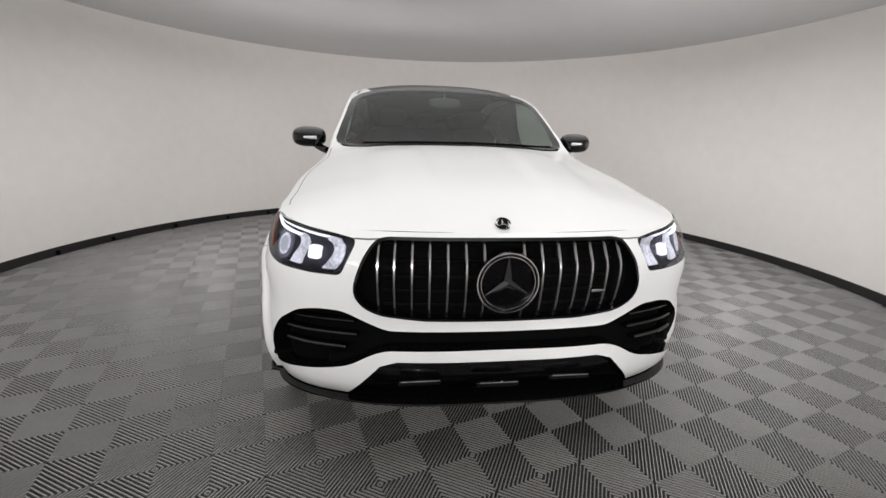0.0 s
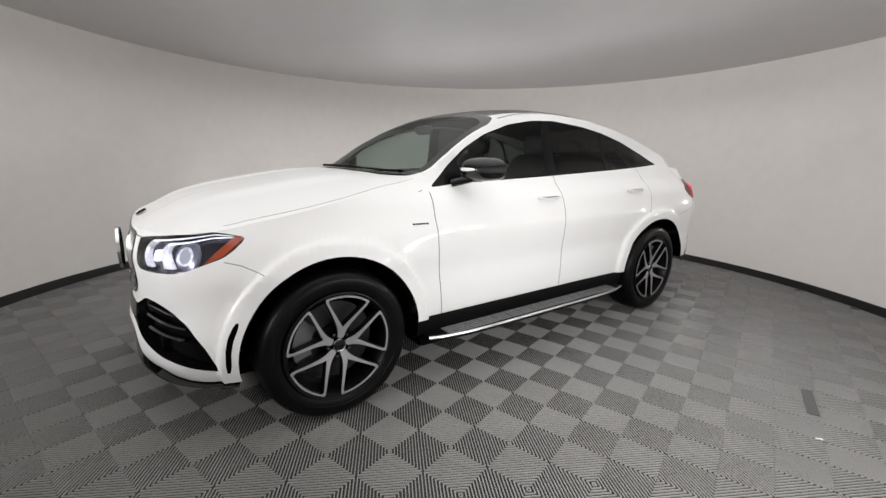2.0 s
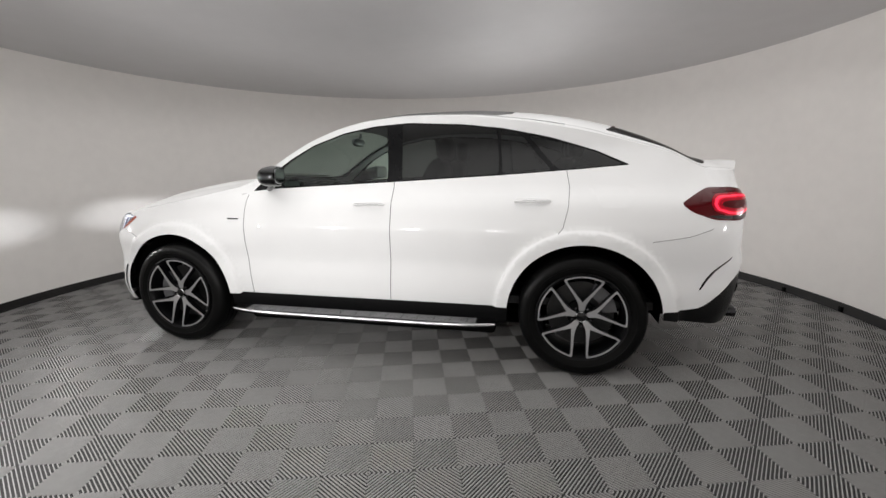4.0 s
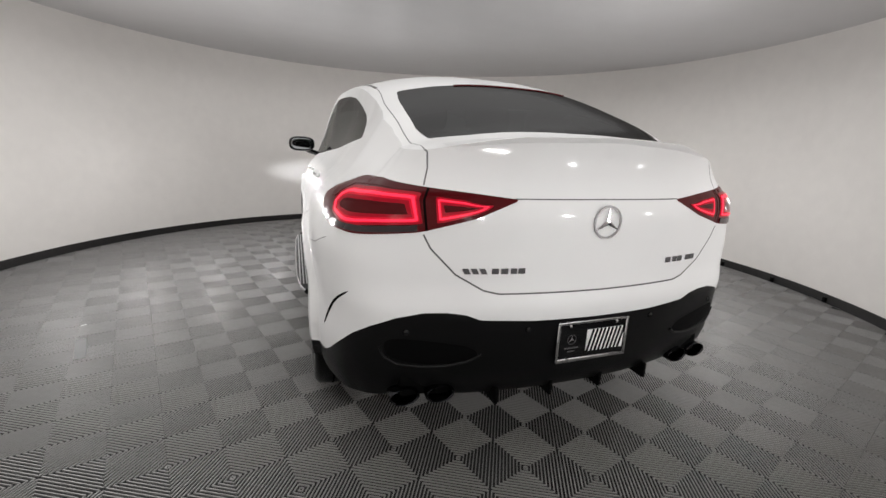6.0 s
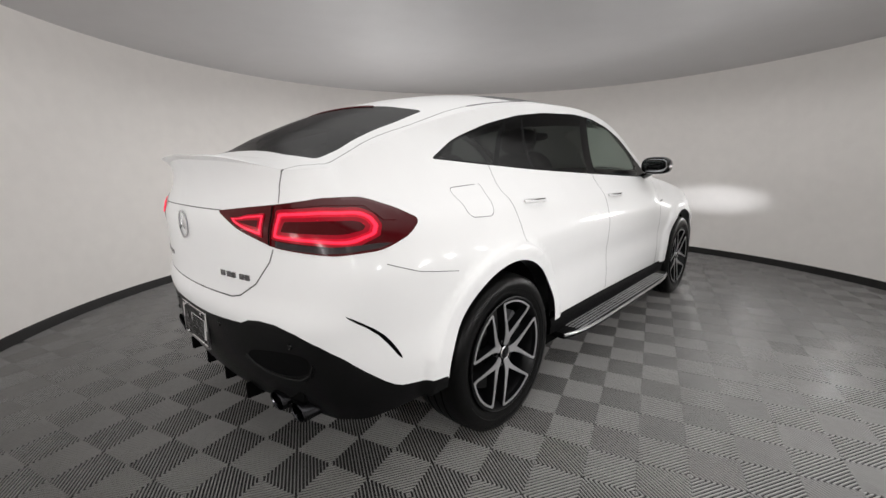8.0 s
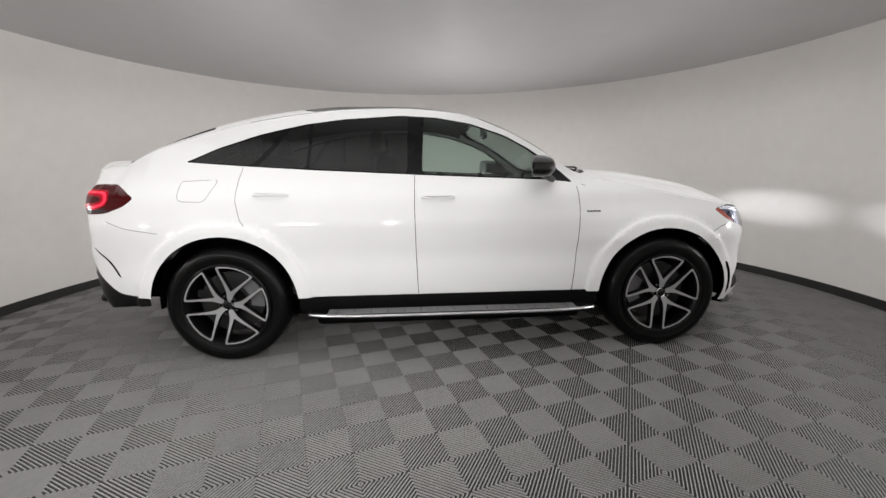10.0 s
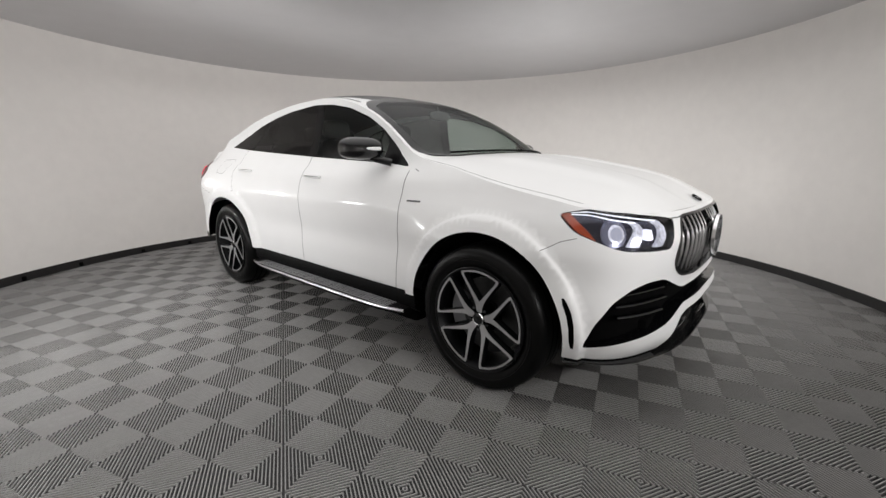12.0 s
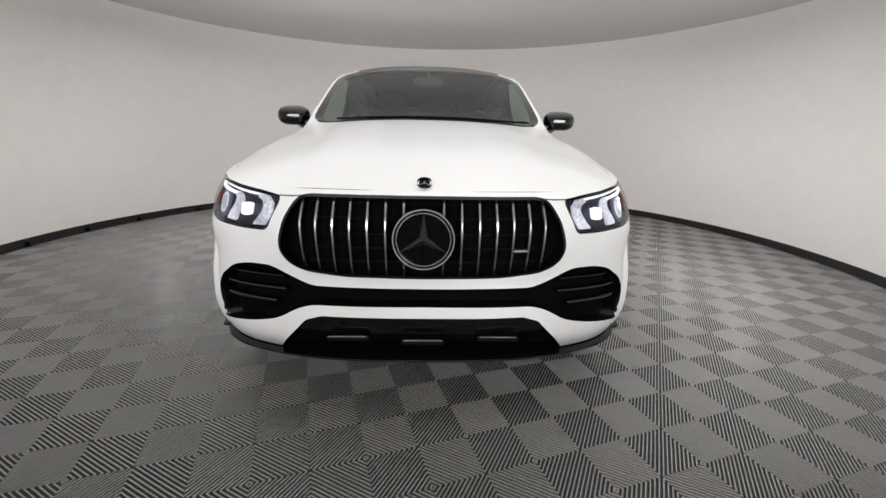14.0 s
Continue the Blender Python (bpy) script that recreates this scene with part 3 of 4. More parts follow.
car = empty("car")
tagged(car, "white fastback SUV with black grille and lit lamps", "car")
CENTRE_PARTS = [("front_bumper", PAINT, ""), ("bonnet", PAINT, ""), ("roof", PAINT, ""), ("tailgate", PAINT, ""), ("rear_bumper", PAINT, ""),
                ("diffuser", SATIN_BLACK, "black lower rear bumper"), ("lip", BLACK_GLOSS, "black front splitter"), ("screen", WINDSCREEN, "clear windscreen"), ("screen_edge", ROOF_BLACK, "black glass border"),
                ("roof_glass", ROOF_BLACK, "black panoramic roof glass"), ("rear_glass", TINTED, "dark tinted rear window"), ("cowl", BLACK_PLASTIC, "black cowl panel")]
SIDE_PARTS = [("front_fender", PAINT, ""), ("front_door", PAINT, ""), ("rear_door", PAINT, ""), ("body_side", PAINT, ""), ("window_trim", TRIM_BLACK, "black window surround"),
              ("front_pane", CLEAR, "clear side glass"), ("rear_pane", SIDE_TINTED, "dark tinted glass"), ("door_pane", SIDE_TINTED, "dark tinted glass"), ("quarter_pane", SIDE_TINTED, "dark tinted glass"), *[(f"gap{i}", GAP, "") for i in (*range(11), 20, 21)], ("ditch", BLACK_GLOSS, "black roof channel")]
RENAME = {"screen": "windscreen", "screen_edge": "windscreen_border", "rear_glass": "rear_window", "front_pane": "side_window", "rear_pane": "side_window", "door_pane": "side_window", "quarter_pane": "side_window", **{f"gap{i}": "panel_gap" for i in (*range(11), 20, 21)}, "ditch": "roof_channel",
          "lip": "splitter", "roof_glass": "sunroof"}
PANEL = {}
for name, mat, label in CENTRE_PARTS:
    PANEL[name] = skin.mesh(name, mat, car, both=True, as_name=RENAME.get(name), label=label)
for name, mat, label in SIDE_PARTS:
    for flip in (False, True):
        if name == "gap5" and not flip:
            mat = PAINT
        elif name == "gap5":
            mat = GAP
        PANEL[name, flip] = skin.mesh(name, mat, car, flip=flip, as_name=RENAME.get(name), label=label)


# ---- pieces laid on or into the skin ----
def mirrored(bm):
    bmesh.ops.scale(bm, vec=(-1, 1, 1), verts=bm.verts)
    bmesh.ops.reverse_faces(bm, faces=bm.faces)
    return bm


def patch(poly, out=0.0, step=0.03, fine=0.012, hole=None, thick=0.0):
    """A sheet over an outline on the flank, moved outwards; with a hole, or with thickness."""
    vs, groups = cut_sheet(poly, [("hole", hole)] if hole else [], step, fine)
    faces = groups.get("", np.zeros((0, 3), int))
    pts = np.stack(side_point(vs[:, 0], vs[:, 1], out), 1)
    bm = from_lists([tuple(p) for p in pts], [tuple(int(i) for i in f) for f in faces])
    bmesh.ops.delete(bm, geom=[v for v in bm.verts if not v.link_faces], context="VERTS")
    for f in bm.faces:
        f.normal_update()
        c = f.calc_center_median()
        if f.normal.dot(Vector((c.x, c.y if abs(c.y) > 1.8 else 0, 0))) < 0:
            f.normal_flip()
    if thick:
        edge = [e for e in bm.edges if e.is_boundary]
        got = bmesh.ops.extrude_edge_only(bm, edges=edge)
        for v in (g for g in got["geom"] if isinstance(g, bmesh.types.BMVert)):
            v.co -= Vector((v.co.x, v.co.y if abs(v.co.y) > 1.8 else 0, 0)).normalized() * thick
    return bm


def well(poly, depth, lip=0.0):
    """The walls that lead from an opening's edge into the body."""
    pts = resample(poly, 0.012)
    s, z = np.array(pts).T
    a, b = np.stack(side_point(s, z, lip), 1), np.stack(side_point(s, z, -depth), 1)
    n = len(pts)
    return from_lists([tuple(p) for p in np.vstack([a, b])], [(i, (i + 1) % n, n + (i + 1) % n, n + i) for i in range(n) if not (pts[i][0] < 1e-4 and pts[(i + 1) % n][0] < 1e-4)])


def clamp(poly):
    return [(max(0.0, min(END, s)), z) for s, z in poly]


def both_halves(make):
    return join(make(), mirrored(make()))


def shrink(poly, by):
    """Moves an outline inwards."""
    p = np.array(poly)
    nxt, prv = np.roll(p, -1, 0), np.roll(p, 1, 0)
    t = nxt - prv
    t /= np.linalg.norm(t, axis=1, keepdims=True) + 1e-9
    n = np.c_[-t[:, 1], t[:, 0]]
    area = np.sum(p[:, 0] * nxt[:, 1] - nxt[:, 0] * p[:, 1])
    return [tuple(q) for q in p + n * by * np.sign(area)]


PROJECTOR = material("projector_glass", (0.10, 0.10, 0.13), 0.06, 0.3, 0.1, 40, coat=1.0, emit=(0.80, 0.82, 1.0), power=0.42)
WHITE_GLOW = material("headlamp_glow", (0.8, 0.8, 0.85), 0.3, emit=(0.93, 0.95, 1.0), power=0.85)
CELL_GLOW = material("projector_glow", (0.5, 0.5, 0.58), 0.2, 0.6, 0.6, 90, emit=(0.88, 0.89, 1.0), power=0.55)
BLOCK_GLOW = material("lit_lens", (0.7, 0.7, 0.78), 0.2, 0.2, 0.15, 200, emit=(0.92, 0.92, 1.0), power=0.95)
DIM_GLOW = material("reflector_bowl", (0.12, 0.12, 0.16), 0.2, 0.8, 0.3, 120, emit=(0.72, 0.74, 1.0), power=0.10)
RED_GLOW = material("tail_glow", (0.3, 0.004, 0.01), 0.3, emit=(1.0, 0.035, 0.085), power=1.25, spec=0.1)
RED_HALO = material("tail_halo", (0.10, 0.002, 0.006), 0.25, 0, 0.1, 30, emit=(1.0, 0.006, 0.035), power=0.22, spec=0.2)
RED_SOFT = material("tail_soft_glow", (0.2, 0.003, 0.008), 0.25, 0, 0.1, 30, emit=(1.0, 0.008, 0.04), power=0.48, spec=0.15)
SMOKED = material("smoked_band", (0.03, 0.022, 0.024), 0.15, 0.2, 0.2, 40, spec=0.5)
RED_DARK = material("tail_dark_red", (0.012, 0.0004, 0.001), 0.12, 0, 0.1, 30, emit=(1.0, 0.004, 0.025), power=0.045, spec=0.25)
AMBER = material("amber_reflector", (0.40, 0.055, 0.014), 0.2, 0, 0.1, 60, coat=0.6)
# white base colour stands in for the glint on the mirror's strip
GLINT_STRIP = material("glint_white", (0.78, 0.78, 0.78), 0.15, 0, 0.1, 60, coat=0.8)
SMOKE = material("lamp_housing", (0.035, 0.034, 0.05), 0.2, 0.6, 0.2, 30)
WHITE_PLATE = material("plate_white", (0.75, 0.75, 0.75), 0.4, 0, 0.03, 60)
BLACK_CHROME = material("black_chrome", (0.035, 0.035, 0.038), 0.22, 1.0, 0.1, 30)
MACHINED = material("machined_alloy", (0.50, 0.50, 0.51), 0.33, 0.7, 0.08, 60)
MIRROR = material("mirror_glass", (0.30, 0.31, 0.32), 0.02, 1.0)

# ---- grille ----
grille_poly = clamp(eased(past(GRILLE)))
grille = part("grille", both_halves(lambda: patch(grille_poly, -0.065)), DARK, car, "black grille with upright chrome bars")
part("grille_frame", both_halves(lambda: well(grille_poly, 0.066, 0.004)), BLACK_GLOSS, grille)
part("grille_rim", both_halves(lambda: patch(grille_poly, 0.004, hole=[(-0.1 if old[0] < 1e-6 else s, z) for (s, z), old in zip(shrink(grille_poly, 0.010), grille_poly)])), BLACK_GLOSS, grille)


def grille_span(x):
    s = float(np.interp(x, [0, .25, .45, .6], [0, .25, s_at(.45, -2.34, .83), s_at(.6, -2.28, .83)]))
    zs = np.linspace(.6, 1.0, 400)
    ok = zs[inside(grille_poly, np.c_[np.full(400, max(s, 1e-3)), zs])]
    return s, ok.min(), ok.max()


def grille_bar(x):
    s, lo, hi = grille_span(abs(x))
    rows = []
    for k in range(13):
        z = lo + 0.004 + (hi - lo - 0.008) * k / 12
        px, py, _ = side_point(s, z, -0.010 - 0.012 * (1 - math.sin(math.pi * k / 12)))
        rows.append((float(px) * (1 if x > 0 else -1), float(py), z))
    bm = bmesh.new()
    verts, faces, w = [], [], 0.0060
    for px, py, pz in rows:
        verts += [(px - w, py + 0.012, pz), (px - w, py + 0.004, pz), (px - w * .5, py, pz), (px + w * .5, py, pz), (px + w, py + 0.004, pz), (px + w, py + 0.012, pz)]
    for i in range(len(rows) - 1):
        for k in range(5):
            faces.append((i * 6 + k, i * 6 + k + 1, i * 6 + k + 7, i * 6 + k + 6))
    faces += [(0, 1, 2, 3, 4, 5), tuple(range(len(verts) - 1, len(verts) - 7, -1))]
    bm.free()
    bm = from_lists(verts, faces)
    bmesh.ops.recalc_face_normals(bm, faces=bm.faces)
    return bm


for x in (.074, .141, .208, .275, .342, .409, .471):
    for side in (1, -1):
        part("grille_bar", grille_bar(x * side), SATIN, grille, "satin chrome bar")
for z in (.69, .745, .80, .86, .912):
    pts = []
    for x in np.linspace(-.46, .46, 25):
        s = s_at(abs(x), -2.36, .83)
        px, py, _ = side_point(s, z, -0.052)
        pts.append((float(px) * (1 if x >= 0 else -1), float(py), z))
    part("grille_slat", tube(pts, 0.005, 6), BLACK_PLASTIC, grille)


STAR_GREY = material("star_grey", (0.07, 0.07, 0.075), 0.25, 1.0, 0.1, 30)
BADGE_BLACK = material("badge_black", (0.002, 0.002, 0.0025), 0.2, 0, 0.2, 30, spec=0.08)
BOARD_GREY = material("board_grey", (0.22, 0.22, 0.225), 0.4, 0.6, 0.15, 40)
BADGE = material("badge_chrome", (0.44, 0.44, 0.45), 0.09, 1.0, 0.05, 30)


def star_badge(parent, place, radius, turn, mat=BADGE, disc=True, rim=0.1, blades=None):
    """A plain ring with three tapering blades."""
    m = Matrix.Translation(place) @ turn
    ring = revolve([(radius * (1 - rim), 0), (radius * (1 - rim * .7), 0.008 * radius / .1), (radius * (1 - rim * .25), 0.009 * radius / .1), (radius, 0), (radius * (1 - rim), 0)], 48)
    bmesh.ops.transform(ring, matrix=m @ Matrix.Rotation(radians(90), 4, "Z"), verts=ring.verts)
    badge = part("badge", ring, mat, parent, "chrome ring badge with three blades")
    if disc:
        plate = revolve([(0.0001, 0), (radius * .92, 0), (radius * .92, -0.01)], 40)
        bmesh.ops.transform(plate, matrix=m @ Matrix.Translation((0, 0.004, 0)) @ Matrix.Rotation(radians(90), 4, "Z"), verts=plate.verts)
        part("disc", plate, BADGE_BLACK, badge, "gloss black disc")
    verts, faces = [], []
    for k in range(3):
        a = radians(90 + 120 * k)
        tip, l, r = [(q * math.cos(a + o), q * math.sin(a + o)) for q, o in ((radius * .93, 0), (radius * .15, radians(60)), (radius * .15, radians(-60)))]
        n, h = len(verts), 0.10 * radius
        verts += [(0, -h * 1.2, 0), (tip[0], -h * .2, tip[1]), (l[0], -h * .3, l[1]), (r[0], -h * .3, r[1])]
        faces += [(n, n + 2, n + 1), (n, n + 1, n + 3)]
    blade = from_lists(verts, faces)
    bmesh.ops.transform(blade, matrix=m, verts=blade.verts)
    bmesh.ops.recalc_face_normals(blade, faces=blade.faces)
    part("blade", blade, blades or mat, badge, smooth=False)
    return badge


star_ring = star_badge(grille, (0, -2.326, .803), .112, Matrix.Identity(4), mat=BLACK_CHROME, rim=0.15, blades=STAR_GREY)
for r0, r1 in ((.0955, .0990), (.1070, .1125)):
    ring = revolve([(r0, -.004), (r0 + .0007, .011), (r1 - .0007, .011), (r1, -.004)], 64)
    bmesh.ops.transform(ring, matrix=Matrix.Translation((0, -2.326, .803)) @ Matrix.Rotation(radians(-90), 4, "Z"), verts=ring.verts)
    part("ring_edge", ring, CHROME, star_ring, "bright chrome edge")
star_badge(car, (0, -2.215, float(top_height(np.array(0.0), np.array(-2.215))) + .010), .030, Matrix.Rotation(radians(-58), 4, "X"), mat=CHROME, rim=0.28)

bx, by, _ = side_point(s_at(.375, -2.35, .75), .75, -.006)
part("grille_badge", box(.058, .008, .011, (float(bx), float(by), .75), .002, 1, Matrix.Rotation(radians(8), 4, "Z")), SATIN, grille, "small silver badge bar")

# ---- front openings ----
intake_poly = clamp(eased(past(INTAKE)))
intake = part("air_intake", both_halves(lambda: patch(intake_poly, -0.07)), DARK, car, "black front air intake")
part("intake_frame", both_halves(lambda: well(intake_poly, 0.072)), BLACK_GLOSS, intake)
for z, x0, x1 in ((.521, .60, .85), (.571, .56, .86), (.621, .57, .845)):
    for side in (1, -1):
        pts = []
        for x in np.linspace(x0, x1, 12):
            s = s_at(x, -2.43 + .55 * max(0, x - .35), z)
            px, py, _ = side_point(s, z - 0.02 * (x - x0), -0.032)
            pts.append((float(px) * side, float(py), z - 0.03 * (x - x0)))
        part("intake_fin", tube(pts, 0.019, 12, flat=0.45), BLACK_GLOSS, intake, "gloss black fin")
low_poly = clamp(LOWER_GRILLE)
low = part("lower_grille", both_halves(lambda: patch([(s, max(z, .300)) for s, z in low_poly], -0.075)), BLACK_GLOSS, car, "gloss black lower grille")
part("lower_frame", both_halves(lambda: well([(s, max(z, .303)) for s, z in low_poly], 0.076)), BLACK_GLOSS, low)
for x in (-.30, .0, .30):
    part("fin", box(.17, .02, .022, (x, -2.288 + .10 * abs(x), .374), 0.006), BLACK_GLOSS, low)
    part("fin_trim", box(.15, .01, .006, (x, -2.302 + .10 * abs(x), .388), 0.002), CHROME, low)
part("splitter_blade", both_halves(lambda: from_lists(
    [(float(a), float(b), z) for s in np.linspace(0, s_y(-1.93), 50) for o, z in ((-.08, .308), (.002, .304), (.004, .297), (-.10, .287)) for a, b, _ in [side_point(s, .350, o + .002)]],
    [(i * 4 + k, i * 4 + k + 1, i * 4 + k + 5, i * 4 + k + 4) for i in range(49) for k in range(3)])), BLACK_GLOSS, car, "thin black splitter edge")
for side in (False, True):
    for poly in (FRONT_SLIT, REAR_SLIT):
        bm = patch(clamp(rounded(poly, 1)), -0.012, 0.02, 0.01)
        part("vent_slit", mirrored(bm) if side else bm, DARK, car, "narrow black vent slit")


# ---- lamps ----
class Lampshape:
    """Maps (a, b), from the inner to the outer end and from the lower to the upper edge, onto a lamp's outline."""

    def __init__(self, poly):
        self.poly = np.array(poly)
        self.lo, self.hi = self.poly[:, 0].min(), self.poly[:, 0].max()

    def at(self, a, b):
        s = self.lo + (self.hi - self.lo) * min(max(a, 0.012), 0.988)
        zs = []
        for (s0, z0), (s1, z1) in zip(self.poly, np.roll(self.poly, -1, 0)):
            if (s0 - s) * (s1 - s) <= 0 and s0 != s1:
                zs.append(z0 + (z1 - z0) * (s - s0) / (s1 - s0))
        return s, min(zs) + (max(zs) - min(zs)) * b

    def poly_of(self, rows):
        return [self.at(a, b) for a, b in resample(rows, 0.06)]


head_poly = eased(HEAD_LAMP, .022)
shape = Lampshape(head_poly)
for side in (False, True):
    flip = mirrored if side else (lambda bm: bm)
    lampob = part("headlamp", flip(patch(head_poly, -0.045)), SMOKE, car, "lit headlamp with amber corner")
    part("housing", flip(well(head_poly, 0.046)), BLACK_GLOSS, lampob)
    part("lens", flip(patch(head_poly, 0.001)), LENS, lampob, "clear lens")
    for strip, hook in (
            ([(0.174, .88), (0.600, .905), (.90, .905), (.90, .872), (0.600, .872), (0.190, .838)], [(0.186, .885), (0.122, .85), (0.083, .68), (0.081, .46), (0.096, .30), (0.130, .09), (0.217, .09), (0.178, .27), (0.150, .45), (0.142, .60), (0.158, .72), (0.194, .775)]),
            ([(0.387, .775), (0.700, .80), (.90, .80), (.90, .768), (0.700, .765), (0.395, .735)], [(0.399, .78), (0.344, .735), (0.316, .61), (0.328, .45), (0.371, .09), (0.462, .09), (0.431, .28), (0.399, .45), (0.387, .56), (0.395, .66), (0.423, .71)])):
        part("daylight_strip", flip(patch(shape.poly_of(strip), -0.012, 0.02, 0.006, thick=0.012)), WHITE_GLOW, lampob, "glowing white strip")
        guide = shape.poly_of(hook)
        part("light_guide", flip(patch(guide, -0.022, 0.02, 0.006, thick=0.014)), CELL_GLOW, lampob, "lit curved light guide")
    block = shape.poly_of(rounded(resample([(.229, .30), (.312, .28), (.316, .58), (.229, .60)], .08), 1))
    part("lit_block", flip(patch(block, -0.022, 0.02, 0.006, thick=0.014)), BLOCK_GLOW, lampob, "lit square lens")
    for grow, mat, label in ((1.75, DIM_GLOW, "dim reflector bowl"), (1.15, CELL_GLOW, "lit reflector ring"), (.85, PROJECTOR, "lit glass projector")):
        sa, za = shape.at(.55 + (.015 if grow > 1.5 else 0), .40)
        r = .036 * grow
        ring = [(sa + r * math.cos(t), za + .95 * r * math.sin(t)) for t in np.linspace(0, 2 * math.pi, 24, endpoint=False)]
        part("projector", flip(patch(ring, -0.026 + .004 * (1.75 - grow), 0.012, 0.008, thick=0.012)), mat, lampob, label)
    part("reflector", flip(patch(shape.poly_of([(.71, .015), (.82, .03), (.985, .30), (.985, .95), (.925, .95), (.88, .62), (.81, .35), (.75, .15)]), -0.010, 0.02, 0.008, thick=0.01)), AMBER, lampob, "amber reflector")
    part("brow", flip(patch(shape.poly_of([(.02, .90), (.98, .93), (.98, .985), (.02, .985)]), -0.006, 0.02, 0.008)), BLACK_GLOSS, lampob)

tail_poly = eased(TAIL_LAMP)
shape_t = Lampshape(tail_poly)
# on the tail the run along the outline starts at the outer end
def tail_rows(rows):
    return shape_t.poly_of([(1 - a, b) for a, b in rows])


for side in (False, True):
    flip = mirrored if side else (lambda bm: bm)
    lampob = part("tail_lamp", flip(patch(tail_poly, 0.002, thick=0.02)), RED_DARK, car, "glowing red tail lamp")
    for rows, wide in (([(.105, .42), (.20, .68), (.298, .76), (.290, .20), (.20, .22), (.13, .28)], .0062), ([(.385, .80), (.74, .75), (.785, .66), (.805, .50), (.79, .32), (.70, .20), (.55, .24), (.367, .26)], .0088)):
        loop = tail_rows(rounded(resample(rows, .06), 2))
        mid_s, mid_z = np.mean(loop, 0)
        span_s, span_z = np.ptp(loop, 0)

        def grown(by):
            return [(mid_s + (p - mid_s) * (1 + 2.6 * by / span_s), mid_z + (q - mid_z) * (1 + 2 * by / span_z)) for p, q in loop]

        core, deep = grown(-wide), grown(-3.4 * wide)
        part("light_halo", flip(patch(grown(1.5 * wide), 0.0036, 0.02, 0.008)), RED_HALO, lampob, "soft red glow")
        part("light_field", flip(patch(grown(.55 * wide), 0.0046, 0.02, 0.008)), RED_SOFT, lampob, "soft red glow")
        part("light_ring", flip(patch(loop, 0.007, 0.02, 0.006, hole=core, thick=0.006)), RED_GLOW, lampob, "glowing red ring")
        part("inner_glow", flip(patch(core, 0.0056, 0.02, 0.008)), RED_SOFT, lampob, "soft red glow")
        part("dim_field", flip(patch(grown(-1.9 * wide), 0.0062, 0.02, 0.008)), RED_HALO, lampob, "dim red field")
        part("dark_field", flip(patch(deep, 0.0068, 0.02, 0.008)), RED_DARK, lampob, "dark smoked field")
    part("lower_band", flip(patch(tail_rows([(.37, .03), (.86, .05), (.80, .15), (.37, .17)]), 0.006, 0.02, 0.008, thick=0.004)), SMOKED, lampob, "smoked clear band")
    part("upper_band", flip(patch(tail_rows([(.40, .90), (.78, .85), (.84, .60), (.90, .60), (.86, .93), (.40, .97)]), 0.005, 0.02, 0.008)), RED_DARK, lampob)
    part("split", flip(patch(tail_rows([(.331, 0.0), (.340, 0.0), (.357, 1), (.348, 1)]), 0.006, 0.02, 0.008)), DARK, lampob)


# ---- wheels ----
def loop_form(k, grow, top, low):
    """A loop of the rim: two straight arms from the hub to the edge, broad near the hub, round a three-cornered hole."""
    mid = 2 * math.pi * k / 5
    # each arm runs beside the gap to the next loop: (distance out along the gap, distance from its middle)
    gap = Vector((math.cos(math.pi / 5), math.sin(math.pi / 5)))

    def beside(rows):
        return [(d * gap.x + o * gap.y, d * gap.y - o * gap.x) for d, o in rows]

    arm = beside([(.0527, .016), (.070, .0255), (.100, .0335), (.140, .0370), (.180, .0385), (.220, .0395), (.248, .0405)])
    slot = beside([(.0800, .0560), (.0870, .0557), (.105, .0550), (.140, .0538), (.180, .0525), (.215, .0515), (.237, .0515)])
    edge = [(.036, 0.0), (.037, .008), (.040, .016)] + arm + [(.2640 * math.cos(a), .2640 * math.sin(a)) for a in (.455, .40, .20, 0)]
    hole = [(.0945, 0.0), (.0948, .0012), (.0955, .0028)] + slot + [(.2540 * math.cos(a), .2540 * math.sin(a)) for a in (.400, .35, .18, 0)]

    def whole(half):
        return np.array(rounded(half + [(u, -v) for u, v in half[::-1][1:-1]], 1))

    way, inner = whole(edge), whole(hole)
    if grow:
        way, inner = way + (way - inner) * .06, inner + (inner - way) * .06
    verts, faces, n = [], [], len(way)
    for (u, v), (p, q) in zip(way, inner):
        for (c, d), dx in (((u, v), low), ((u, v), top), ((p, q), top), ((p, q), low)):
            r = math.hypot(c, d)
            bulge = -0.030 * max(0.0, 1 - r / .27) ** 1.3
            verts.append((dx + bulge, c * math.cos(mid) - d * math.sin(mid), c * math.sin(mid) + d * math.cos(mid)))
    for i in range(n):
        j = (i + 1) % n
        for k2 in range(4):
            l = (k2 + 1) % 4
            faces.append((i * 4 + k2, i * 4 + l, j * 4 + l, j * 4 + k2))
    bm = from_lists(verts, faces)
    bmesh.ops.recalc_face_normals(bm, faces=bm.faces)
    return bm


